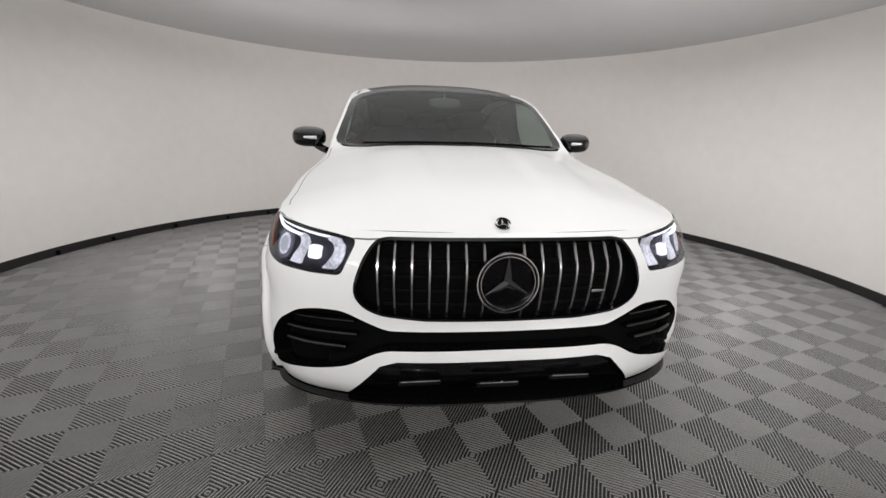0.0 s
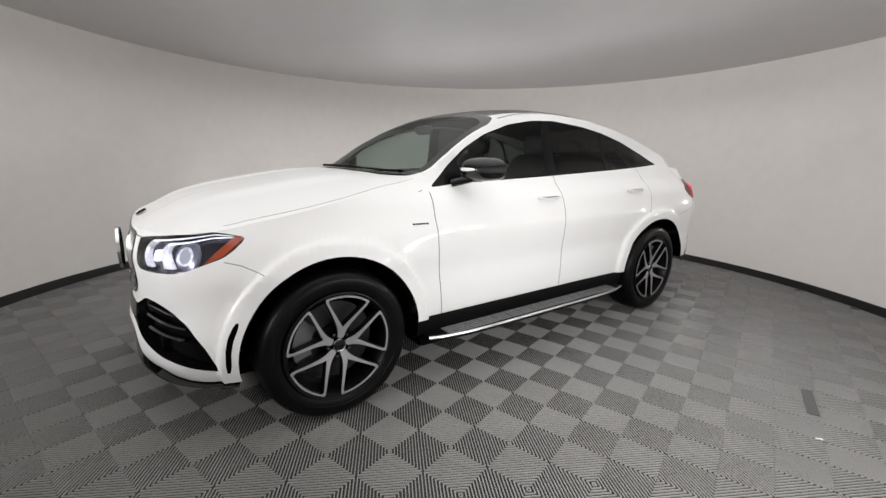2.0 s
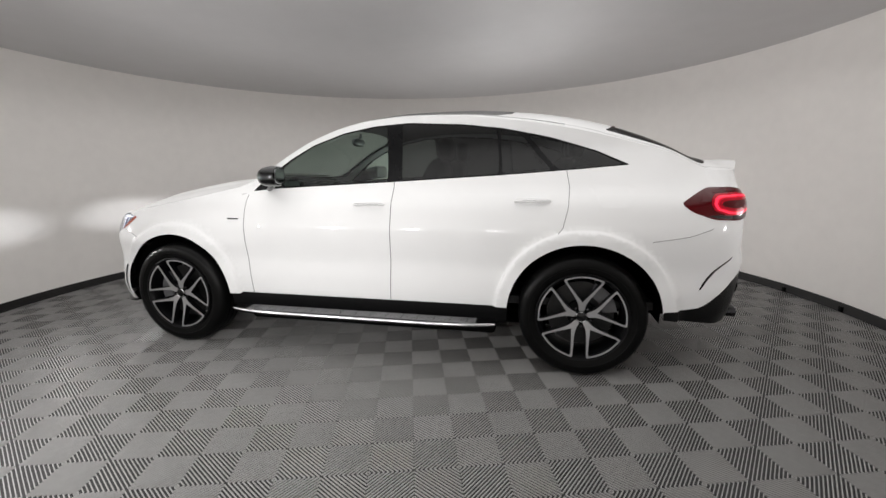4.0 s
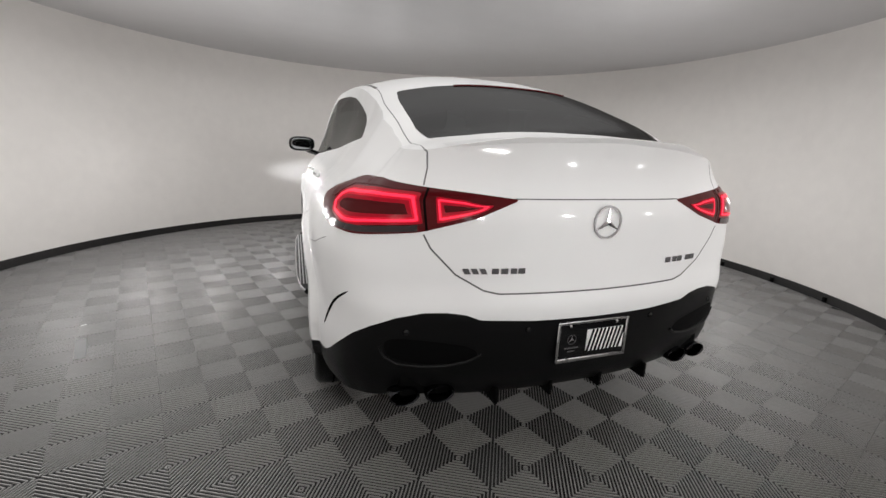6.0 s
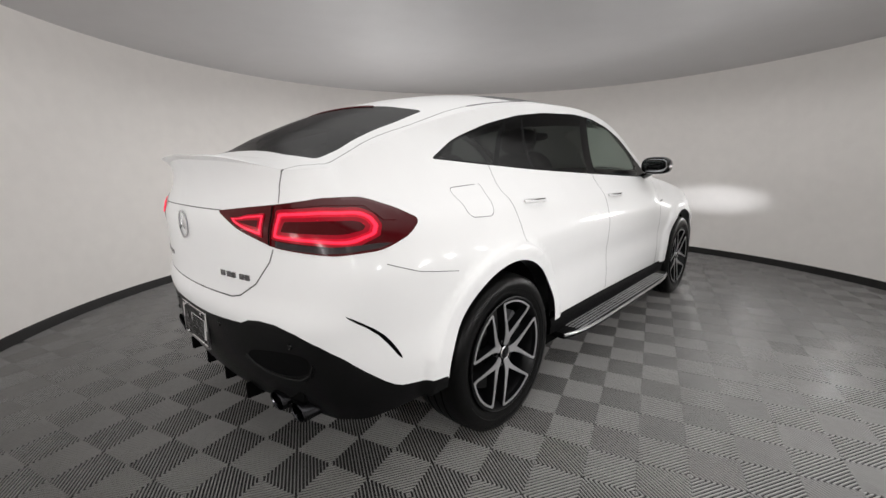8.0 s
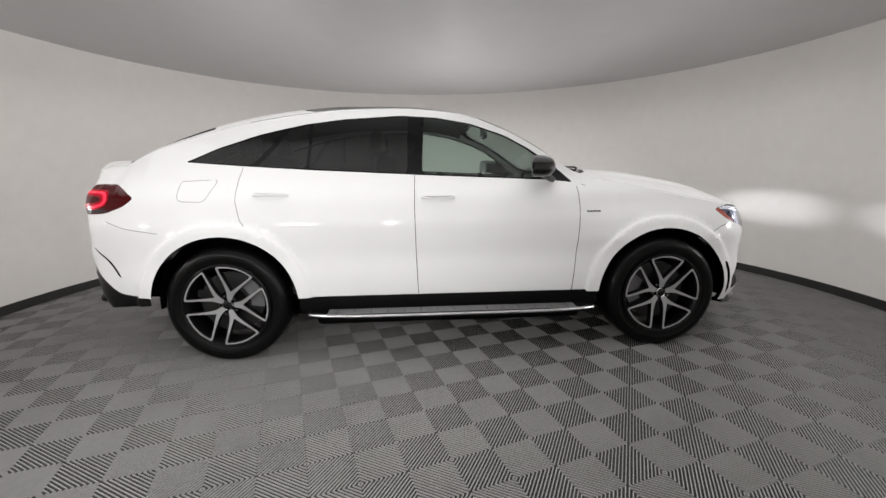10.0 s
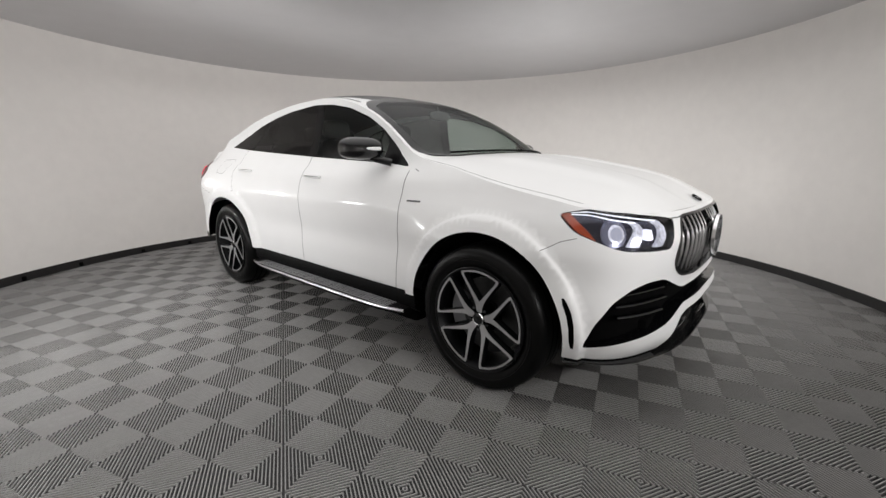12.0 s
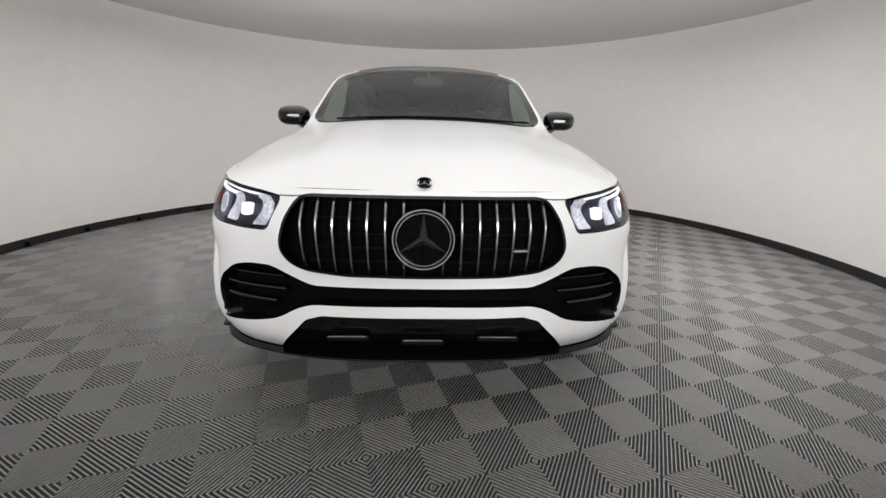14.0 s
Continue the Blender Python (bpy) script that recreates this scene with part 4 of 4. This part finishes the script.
def make_wheel(place, side, turn):
    """A wheel with its outer face towards +x (side 1) or -x."""
    root = new("wheel")
    root.parent = car
    root["label"] = "black wheel with machined five-loop rim"
    w = 0.275
    tyre = [(.268, -.235), (.285, -.262), (.32, -.272), (.355, -.268), (.378, -.245), (TYRE - .002, -.20), (TYRE, -.135), (TYRE - .002, -.07), (.380, -.022), (.360, -.002), (.335, .004), (.318, .003), (.316, .0), (.300, -.002), (.284, -.012), (.274, -.014)]
    tread = part("tyre", revolve(tyre, 96), RUBBER, root, "black low-profile tyre")
    for y in (-.185, -.135, -.085):
        part("tread_groove", revolve([(TYRE + .0006, y - .004), (TYRE + .0006, y + .004)], 96), DARK, tread)
    rim = part("rim", revolve([(.276, -.008), (.279, -.003), (.276, .001), (.268, -.001), (.262, -.014), (.250, -.03), (.245, -.12), (.255, -.22), (.27, -.24)], 96), RIM_BLACK, root, "black rim with machined edges")
    part("rim_edge", revolve([(.2795, -.004), (.2795, .0005), (.2745, .0022), (.2725, .0)], 96), RIM_BLACK, rim)
    for k in range(5):
        part("spoke_loop", loop_form(k, 0, 0.0, -.004), MACHINED, rim, "bright machined spoke loop")
        part("spoke", loop_form(k, .0015, -.0035, -.045), RIM_BLACK, rim)
    part("hub_cap", revolve([(.0001, -.017), (.026, -.018), (.033, -.022), (.036, -.05)], 40), BLACK_GLOSS, rim, "black hub cap")
    part("hub_ring", revolve([(.029, -.0185), (.031, -.016), (.034, -.021)], 40), CHROME, rim)
    for k in range(5):
        a = 2 * math.pi * k / 5 + math.pi / 5
        bolt = revolve([(.0001, .002), (.008, .001), (.009, -.02)], 12)
        bmesh.ops.translate(bolt, vec=(-.026, .058 * math.cos(a), .062 * math.sin(a)), verts=bolt.verts)
        part("bolt", bolt, DARK_CHROME, rim)
    part("brake_disc", revolve([(.09, -.105), (.205, -.105), (.205, -.14), (.09, -.14)], 64), DISC, root, "steel brake disc")
    part("disc_hat", revolve([(.0001, -.08), (.085, -.085), (.092, -.14)], 40), RIM_BLACK, root)
    a0 = radians(20 if place[1] > 0 else 160)
    cal = bmesh.new()
    for i in range(9):
        a = a0 + radians(-30 + 60 * i / 8)
        for r, dx in ((.13, -.075), (.215, -.075), (.215, -.16), (.13, -.16)):
            cal.verts.new((dx, r * math.cos(a), r * math.sin(a)))
    cal.verts.ensure_lookup_table()
    for i in range(8):
        for j in range(4):
            l = (j + 1) % 4
            cal.faces.new([cal.verts[q] for q in (i * 4 + j, i * 4 + l, i * 4 + 4 + l, i * 4 + 4 + j)])
    cal.faces.new([cal.verts[q] for q in (0, 1, 2, 3)])
    cal.faces.new([cal.verts[q] for q in (35, 34, 33, 32)])
    bmesh.ops.recalc_face_normals(cal, faces=cal.faces)
    part("caliper", cal, CALIPER, root, "grey brake caliper")
    root.matrix_world = Matrix.Translation(place) @ (Matrix.Identity(4) if side > 0 else Matrix.Rotation(math.pi, 4, "Z")) @ Matrix.Rotation(turn, 4, "X")
    return root


for hub, turns in ((HUBS[0], (radians(7), radians(14))), (HUBS[1], (radians(17), radians(1)))):
    make_wheel((.980 if hub < 0 else .990, hub, HUB_Z), 1, turns[0])
    make_wheel((-.980 if hub < 0 else -.990, hub, HUB_Z), -1, turns[1])

# ---- under the car ----
for hub in HUBS:
    for side in (1, -1):
        rows = [(.001, .50)] + [(ARCH + .003, x) for x in (.50, .70, .86, .90)]
        bm = revolve(rows, 72)
        bmesh.ops.delete(bm, geom=[f for f in bm.faces if f.calc_center_median().z < -0.04], context="FACES")
        bmesh.ops.translate(bm, vec=(0, hub, HUB_Z), verts=bm.verts)
        part("wheel_well", bm if side > 0 else mirrored(bm), DARK, car, "black wheel arch liner")
# the two boxes at z .25 are added, unseen, to darken the floor
part("underbody", join(box(1.0, 4.2, .18, (0, -.02, .36), .02), box(1.78, 1.92, .13, (0, 0, .345), .02), box(1.74, 1.86, .12, (0, 0, .25), .03), box(1.28, 3.75, .12, (0, -.12, .25), .03), box(1.3, .35, .16, (0, -2.02, .40), .02), box(1.45, .42, .10, (0, 2.17, .43), .02)), DARK, car, "black underbody")
for side in (1, -1):
    rows = [(x * side, y, z) for y in np.linspace(-1.005, 1.01, 24) for x, z in ((.952, .425), (.962, .40), (.955, .33), (.90, .29))]
    bm = from_lists(rows, [(i * 4 + k, i * 4 + k + 1, i * 4 + k + 5, i * 4 + k + 4) for i in range(23) for k in range(3)])
    bmesh.ops.recalc_face_normals(bm, faces=bm.faces)
    part("sill", bm, BLACK_PLASTIC, car, "black sill panel")
    rim = [(1.062 - .055 * abs(t) ** 6, -.01 + .95 * t) for t in np.linspace(-1, 1, 41)]
    line = rim + [(.90, rim[-1][1]), (.90, rim[0][1])]
    bm = bmesh.new()
    low_face = bm.faces.new([bm.verts.new((x * side, y, .296)) for x, y in line])
    up = bmesh.ops.extrude_face_region(bm, geom=[low_face])
    bmesh.ops.translate(bm, vec=(0, 0, .033), verts=[v for v in up["geom"] if isinstance(v, bmesh.types.BMVert)])
    bmesh.ops.recalc_face_normals(bm, faces=bm.faces)
    board = part("running_board", bm, BLACK_PLASTIC, car, "black running board with silver edge")
    part("edge_trim", tube([((1.064 - .055 * abs(t) ** 6) * side, -.01 + .95 * t, .318) for t in np.linspace(-1, 1, 41)], .0105, 8), SATIN, board, "brushed silver edge")
    for k in range(7):
        part("tread_strip", box(.010, 1.66, .006, ((.915 + .021 * k) * side, -.01, .3305), .002, 1), BOARD_GREY, board, "brushed grey strip")
    for k in range(15):
        part("cross_strip", box(.13, .005, .005, (.98 * side, -.78 + .11 * k, .3305), .0), BLACK_PLASTIC, board)

# ---- handles, mirrors, badges ----
for y, z in ((.085, 1.068), (1.148, 1.096)):
    for flip in (False, True):
        s = s_y(y)
        rows = [side_point(s + o, z + 0.012 * o, 0.024 - 0.020 * (abs(o) / .105) ** 4) for o in np.linspace(-.105, .105, 17)]
        pts = [(float(a) * (-1 if flip else 1), float(b), float(c)) for a, b, c in rows]
        handle = part("door_handle", tube(pts, .0115, 10, flat=0.8), PAINT, PANEL["front_door" if y < .5 else "rear_door", flip], "white door handle with chrome strip")
        rows = [side_point(s + o, z + 0.008 + 0.012 * o, 0.036 - 0.020 * (abs(o) / .1) ** 4) for o in np.linspace(-.095, .095, 15)]
        part("handle_strip", tube([(float(a) * (-1 if flip else 1), float(b), float(c)) for a, b, c in rows], .0045, 6), CHROME, handle, "chrome strip")


def egg(half, place, power=2.6, flatten=None, segs=28):
    """A rounded block."""
    bm = bmesh.new()
    bmesh.ops.create_uvsphere(bm, u_segments=segs, v_segments=segs // 2, radius=1)
    for v in bm.verts:
        r = (abs(v.co.x) ** power + abs(v.co.y) ** power + abs(v.co.z) ** power) ** (-1 / power)
        v.co = Vector((v.co.x * r * half[0], v.co.y * r * half[1], v.co.z * r * half[2]))
        if flatten:
            flatten(v.co)
    bmesh.ops.translate(bm, vec=place, verts=bm.verts)
    return bm


def mirror_form(co):
    co.y = min(co.y, 0.052)
    co.z -= 0.10 * max(0, -co.y) * (1 if co.z > 0 else 0)
    co.y += 0.25 * (co.x)


def glass_form(co):
    co.y += 0.25 * co.x


for side in (1, -1):
    flip = mirrored if side < 0 else (lambda bm: bm)
    mirror = part("wing_mirror", flip(egg((.116, .096, .068), (.972, -.572, 1.262), 2.9, mirror_form)), BLACK_GLOSS, car, "gloss black wing mirror")
    part("mirror_glass", flip(egg((.092, .006, .050), (.975, -.519, 1.262), 3.5, glass_form)), MIRROR, mirror, "mirror glass")
    part("mirror_foot", flip(tube([(.835, -.70, 1.175), (.865, -.67, 1.185), (.905, -.63, 1.20), (.93, -.60, 1.215)], .024, 10)), BLACK_GLOSS, mirror)
    part("indicator", flip(tube([(1.073, -.552, 1.266), (1.059, -.594, 1.263), (1.015, -.642, 1.26), (.950, -.672, 1.258), (.905, -.680, 1.258)], .0105, 8)), GLINT_STRIP, mirror, "clear indicator strip")
    bm = join(*[patch([(s_y(-.967 + .020 * k) + a, .962 + b) for a, b in ((-.007, -.0045), (.008, -.0045), (.0095, .0045), (-.0055, .0045))], .003, .02, .02, thick=.003) for k in (-2, -1, 0, 1, 2)])
    part("side_badge", flip(bm), DARK_CHROME, car, "small grey badge bars")
# ---- the tail ----
star_badge(PANEL["tailgate"], (0, 2.505, 1.040), .060, Matrix.Rotation(math.pi, 4, "Z"), mat=SATIN, disc=False, rim=0.12)
tail_bars = [(.52 - .030 * k, .021) for k in range(3)] + [(.422, .024), (.388, .026), (.354, .022), (.322, .024)]
for x, w in tail_bars:
    s = s_at(x, 2.51, .9)
    part("badge_bar", patch([(s - w / 2, .863), (s + w / 2, .863), (s + w / 2 - (.010 if x > .43 else 0), .882), (s - w / 2 - (.010 if x > .43 else 0), .882)], .004, .02, .01, thick=.004), DARK_CHROME, PANEL["tailgate"], "grey badge bar")
for x, w in ((.350, .030), (.390, .024), (.428, .026), (.482, .026), (.518, .026)):
    s = s_at(x, 2.51, .9)
    part("badge_bar", mirrored(patch([(s - w / 2, .867), (s + w / 2, .867), (s + w / 2, .888), (s - w / 2, .888)], .004, .02, .01, thick=.004)), DARK_CHROME, PANEL["tailgate"], "grey badge bar")
def spoiler_half():
    verts, rows = [], 26
    for k in range(rows):
        x = 0.60 * k / (rows - 1)
        fade = min(1.0, (0.60 - x) / 0.25)
        s = s_at(x, 2.50 - 0.25 * max(0, x - 0.45), 1.29)
        z = float(top_edge(s))
        px, py, _ = (float(v) for v in side_point(s, z - 0.004))
        for o, h in ((-.13, -.004), (-.07, .006), (-.02, .013), (.020, .018), (.031, .015), (.027, .010), (-.004, -.006)):
            yy = py + (o if o < -.05 else o * fade)
            base_z = float(top_height(np.array(px), np.array(min(yy, py - 0.002)))) if o < 0 and h > -.03 else z
            verts.append((px, yy, base_z + (h * fade if h > 0 else h)))
    return from_lists(verts, [(i * 7 + k, i * 7 + k + 1, i * 7 + k + 8, i * 7 + k + 7) for i in range(rows - 1) for k in range(6)])


part("spoiler", both_halves(spoiler_half), PAINT, PANEL["tailgate"], "white lip spoiler")
part("brake_light", tube([(x, 1.704 - .010 * (x / .31) ** 2, float(top_height(np.array(x), np.array(1.704 - .010 * (x / .31) ** 2))) + .001) for x in np.linspace(-.31, .31, 31)], .011, 8, flat=0.4), RED_DARK, car, "dark red third brake light")

plate = part("number_plate", box(.30, .006, .15, (0, 2.5040, .588), .003, 1, None), BLACK_GLOSS, car, "black plate with white barred panel")
part("plate_frame", join(*[box(w, .014, h, (x, 2.5030, z), .003, 1) for w, h, x, z in ((.322, .012, 0, .664), (.322, .016, 0, .514), (.012, .15, -.156, .588), (.012, .15, .156, .588))]), CHROME, plate, "chrome plate frame")
part("white_panel", box(.172, .004, .088, (-.055, 2.5085, .588), .001, 1), WHITE_PLATE, plate, "white panel")
for k in range(9):
    part("bar", box(.008, .003, .092, (-.128 + .018 * k, 2.5115, .588), .0, 1, Matrix.Rotation(radians(-14), 4, "Y")), BLACK_GLOSS, plate)
star_badge(plate, (.098, 2.5090, .600), .020, Matrix.Rotation(math.pi, 4, "Z"), disc=False, rim=.14)
for k, w in ((0, .06), (1, .035)):
    part("text_bar", box(w, .002, .005, (.098, 2.5085, .566 - .013 * k)), SATIN, plate)
for x in (-.10, .11):
    for z in (.655, .522):
        screw = revolve([(.0001, .002), (.006, .0015), (.007, -.004)], 12)
        bmesh.ops.transform(screw, matrix=Matrix.Translation((x, 2.5120, z)) @ Matrix.Rotation(radians(90), 4, "Z"), verts=screw.verts)
        part("screw", screw, CHROME, plate)
for side in (1, -1):
    for x in (.705, .575):
        prof = [(.046, -.10), (.049, 0), (.046, .005), (.041, .0), (.041, -.09), (.0001, -.09)]
        bm = revolve(prof, 32)
        for v in bm.verts:
            v.co.y *= 1.15
            v.co.z *= .72
        bmesh.ops.transform(bm, matrix=Matrix.Translation((x * side, 2.41 - .12 * (x - .575), .395)) @ Matrix.Rotation(radians(90), 4, "Z"), verts=bm.verts)
        part("exhaust_tip", bm, BLACK_CHROME, PANEL["diffuser"], "dark chrome exhaust tip")
    scoop = clamp(rounded([(s_at(x, 2.49, z), z) for x, z in ((.46, .535), (.62, .520), (.80, .545), (.845, .60), (.80, .632), (.62, .618), (.47, .590))], 2))
    # flat, duller patch on the skin puts the scoop's shade into the colour
    scoop_bm = patch(scoop, 0.0015, 0.03, 0.012)
    part("scoop_shade", scoop_bm if side > 0 else mirrored(scoop_bm), BLACK_PLASTIC, PANEL["diffuser"], "shallow black scoop")
    rows = [(.45, .560), (.50, .532), (.58, .517), (.68, .516), (.77, .526), (.83, .553), (.858, .595)]
    lip_line = [side_point(s_at(x, 2.49, z), z, .002) for x, z in resample(rows, .02, False)]
    part("scoop_lip", tube([(float(a) * side, float(b), float(c)) for a, b, c in lip_line], .006, 8), SATIN_BLACK, PANEL["diffuser"], "rounded lower edge of the scoop")
for x in (-.36, -.12, .12, .36):
    part("diffuser_fin", box(.016, .22, .07, (x, 2.335, .365), .006), BLACK_PLASTIC, PANEL["diffuser"])
part("diffuser_floor", box(1.0, .24, .03, (0, 2.27, .43), .01), BLACK_PLASTIC, PANEL["diffuser"])
for x in (.28, -.28, .74, -.74):
    a, b, c = side_point(s_at(abs(x), 2.5, .72), .655, .002)
    dot = revolve([(.0001, .003), (.010, .002), (.011, -.003)], 16)
    bmesh.ops.transform(dot, matrix=Matrix.Translation((float(a) * (1 if x > 0 else -1), float(b), float(c))) @ Matrix.Rotation(radians(90), 4, "Z"), verts=dot.verts)
    part("parking_sensor", dot, BLACK_GLOSS, PANEL["diffuser"])

# ---- wipers ----
for x0, x1 in ((.62, -.02), (.02, -.58)):
    pts = [(x, -1.10 + .26 * (x / .78) ** 2, float(top_height(np.array(x), np.array(-1.10 + .26 * (x / .78) ** 2))) + .014) for x in np.linspace(x0, x1, 16)]
    wiper = part("wiper", tube(pts, .007, 6), BLACK_PLASTIC, car, "black wiper")
    part("wiper_arm", tube([pts[0], (pts[0][0] + .06, pts[0][1] + .02, pts[0][2] - .004), pts[0]], .010, 6), BLACK_PLASTIC, wiper)

# ---- cabin ----
hl = [(x, y, float(top_height(np.array(x), np.array(y))) - .045) for y in np.linspace(-.22, 1.9, 30) for x in np.linspace(-1, 1, 13) * (edge_in(y, .06))]
part("headliner", from_lists(hl, [(i * 13 + k, i * 13 + k + 1, i * 13 + k + 14, i * 13 + k + 13) for i in range(29) for k in range(12)]), HEADLINER, car, "dark roof lining")
for flip in (False, True):
    rows = [side_point(s_y(y), z, -.055) for y in np.linspace(-.9, 1.9, 40) for z in ((.42 if y < .97 else .93), (.7 if y < .97 else .94), .96, 1.10, 1.165 + .05 * (y + .8) / 2.4)]
    bm = from_lists([(float(a), float(b), float(c)) for a, b, c in rows], [(i * 5 + k, i * 5 + k + 1, i * 5 + k + 6, i * 5 + k + 5) for i in range(39) for k in range(4)])
    part("door_lining", mirrored(bm) if flip else bm, LEATHER, car, "black door lining")
part("cabin_floor", join(box(1.7, 2.9, .05, (0, .45, .44)), box(1.5, .05, .75, (0, -1.0, .75)), box(1.36, .66, .06, (0, 1.83, 1.02), .02)), LEATHER, car, "dark cabin floor")
dash = [(-1.06, 1.20), (-.95, 1.205), (-.80, 1.17), (-.68, 1.14), (-.62, 1.08), (-.64, .98), (-.72, .80), (-.80, .5)]
verts = [(x * (.78 if k < 2 else .82), y + .10 * (x**2), z - .03 * x**2) for x in np.linspace(-1, 1, 15) for k, (y, z) in enumerate(dash)]
dashboard = part("dashboard", from_lists(verts, [(i * 8 + k, i * 8 + k + 1, i * 8 + k + 9, i * 8 + k + 8) for i in range(14) for k in range(7)]), LEATHER, car, "black dashboard")
part("screen", box(.62, .02, .13, (.16, -.665, 1.15), .01, 2, Matrix.Rotation(radians(15), 4, "X")), BLACK_GLOSS, dashboard, "wide dark display")
steer = revolve([(.185 + .015 * math.cos(t), .015 * math.sin(t)) for t in np.linspace(0, 2 * math.pi, 11)], 36)
hubm = join(steer, box(.02, .30, .05, (0, 0, 0), .008), box(.03, .12, .12, (0, 0, -.01), .02), box(.02, .04, .18, (0, 0, -.09), .008))
bmesh.ops.transform(hubm, matrix=Matrix.Translation((.38, -.47, 1.03)) @ Matrix.Rotation(radians(-25), 4, "X") @ Matrix.Rotation(radians(90), 4, "Z"), verts=hubm.verts)
part("steering_wheel", hubm, LEATHER, car, "black steering wheel")


def seat(x, y, wide, front=True):
    ob = part("front_seat" if front else "rear_bench", egg((wide, .27, .10), (x, y, .68), 4), LEATHER, car, "black leather seat")
    back = egg((wide * .95, .08, .33), (0, 0, .33), 4)
    bmesh.ops.transform(back, matrix=Matrix.Translation((x, y + .24, .74)) @ Matrix.Rotation(radians(-20), 4, "X"), verts=back.verts)
    part("backrest", back, LEATHER, ob)
    heads = (x,) if front else (x - .38, x, x + .38)
    for hx in heads:
        part("headrest", egg((.13, .055, .085), (hx, y + .49, 1.44), 3.2), LEATHER, ob)
        for o in (-.05, .05):
            part("headrest_post", tube([(hx + o, y + .47, 1.32), (hx + o, y + .485, 1.40)], .006, 6), CHROME, ob)


seat(.38, .02, .25)
seat(-.38, .02, .25)
seat(0, .95, .62, False)
part("rear_mirror", join(egg((.12, .02, .035), (0, -.36, 1.53), 3), tube([(0, -.35, 1.54), (0, -.33, 1.60)], .012, 8)), CALIPER, car, "grey interior mirror")


# ---- wall details ----
rng = random.Random(4)
mark = part("floor_tape", box(.055, .31, .002, (0, 0, .0012)), TRIM)
mark.matrix_world = pose(2.32, .795, 0, 0, 0, 19.3)
tagged(mark, "short strip of black tape stuck on the floor tiles", "tape")
scrap = part("paper_scrap", box(.030, .011, .002, (0, 0, .0012)), WHITE_PLATE)
scrap.matrix_world = pose(2.45, .41, 0, 0, 0, 40)
tagged(scrap, "small scrap of white paper lying on the floor tiles", "paper")
for k in range(9):
    a = radians(100 + 9.5 * k + rng.uniform(-2, 2))
    clip = part("wall_clip", box(.035, .018, .05, (0, 0, .03), .004), BLACK_PLASTIC)
    clip.matrix_world = Matrix.Translation(CENTRE + Vector(((RADIUS - .02) * math.cos(a), (RADIUS - .02) * math.sin(a), 0))) @ Matrix.Rotation(a + math.pi / 2, 4, "Z")
    tagged(clip, "small black clip holding the wall's base strip", "clip", "clips along the wall's foot")

# ---- floor tiles (last: many pieces) ----
TILE, TURN, RIBS = 0.2, radians(16.75), 20
PITCH, DEEP = TILE * math.sqrt(2) / RIBS, 0.008


def clip_half(poly, nx, ny, d):
    """Keeps the part of a convex polygon where nx * x + ny * y <= d."""
    out = []
    for i in range(len(poly)):
        (ax, ay), (bx, by) = poly[i], poly[(i + 1) % len(poly)]
        fa, fb = nx * ax + ny * ay - d, nx * bx + ny * by - d
        if fa <= 0:
            out.append((ax, ay))
        if fa * fb < 0:
            t = fa / (fa - fb)
            out.append((ax + t * (bx - ax), ay + t * (by - ay)))
    return out


def tile_lists(way):
    """Ribs that run along one diagonal of a square tile."""
    h = TILE / 2 - 0.0006
    square = [(-h, -h), (h, -h), (h, h), (-h, h)]
    c = math.sqrt(0.5)
    n = (c, c) if way else (-c, c)
    verts, faces = [], []
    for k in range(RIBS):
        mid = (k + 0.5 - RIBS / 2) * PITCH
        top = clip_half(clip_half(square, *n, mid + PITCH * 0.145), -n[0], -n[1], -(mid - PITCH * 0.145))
        if len(top) < 3:
            continue
        m, q = len(verts), len(top)
        verts += [(x, y, 0.0) for x, y in top] + [(x, y, -DEEP) for x, y in top]
        faces.append(tuple(range(m, m + q)))
        faces += [(m + i, m + q + i, m + q + (i + 1) % q, m + (i + 1) % q) for i in range(q)]
    return verts, faces


LISTS = [tile_lists(False), tile_lists(True)]
MESHES = []
for verts, faces in LISTS:
    me = bpy.data.meshes.new("tile")
    me.from_pydata(verts, [], faces)
    me.materials.append(FLOOR)
    MESHES.append(me)
OFFSET = Vector((0.0605, 0.1004))
ex, ey = Vector((math.cos(TURN), math.sin(TURN))), Vector((-math.sin(TURN), math.cos(TURN)))
rest_v, rest_f, singles = [], [], 0
for i in range(-40, 41):
    for j in range(-40, 41):
        p = OFFSET + ex * (TILE * (i + 0.5)) + ey * (TILE * (j + 0.5))
        r = (p - CENTRE.xy).length
        if r > RADIUS + 0.05:
            continue
        way = (i + j) % 2
        if 2.25 < r < 3.3 and singles < 300 and (p.x > 0.3 or p.y < -1.2):
            ob = new("tile", MESHES[way])
            ob.matrix_world = Matrix.Translation((p.x, p.y, 0)) @ Matrix.Rotation(TURN, 4, "Z")
            ob.parent = base
            singles += 1
        else:
            verts, faces = LISTS[way]
            n, c, s = len(rest_v), math.cos(TURN), math.sin(TURN)
            rest_v += [(p.x + x * c - y * s, p.y + x * s + y * c, z) for x, y, z in verts]
            rest_f += [tuple(n + q for q in f) for f in faces]
me = bpy.data.meshes.new("tile_field")
me.from_pydata(rest_v, [], rest_f)
me.materials.append(FLOOR)
field = new("tile_field", me)
field.parent = base
tagged(field, kind="stuff")
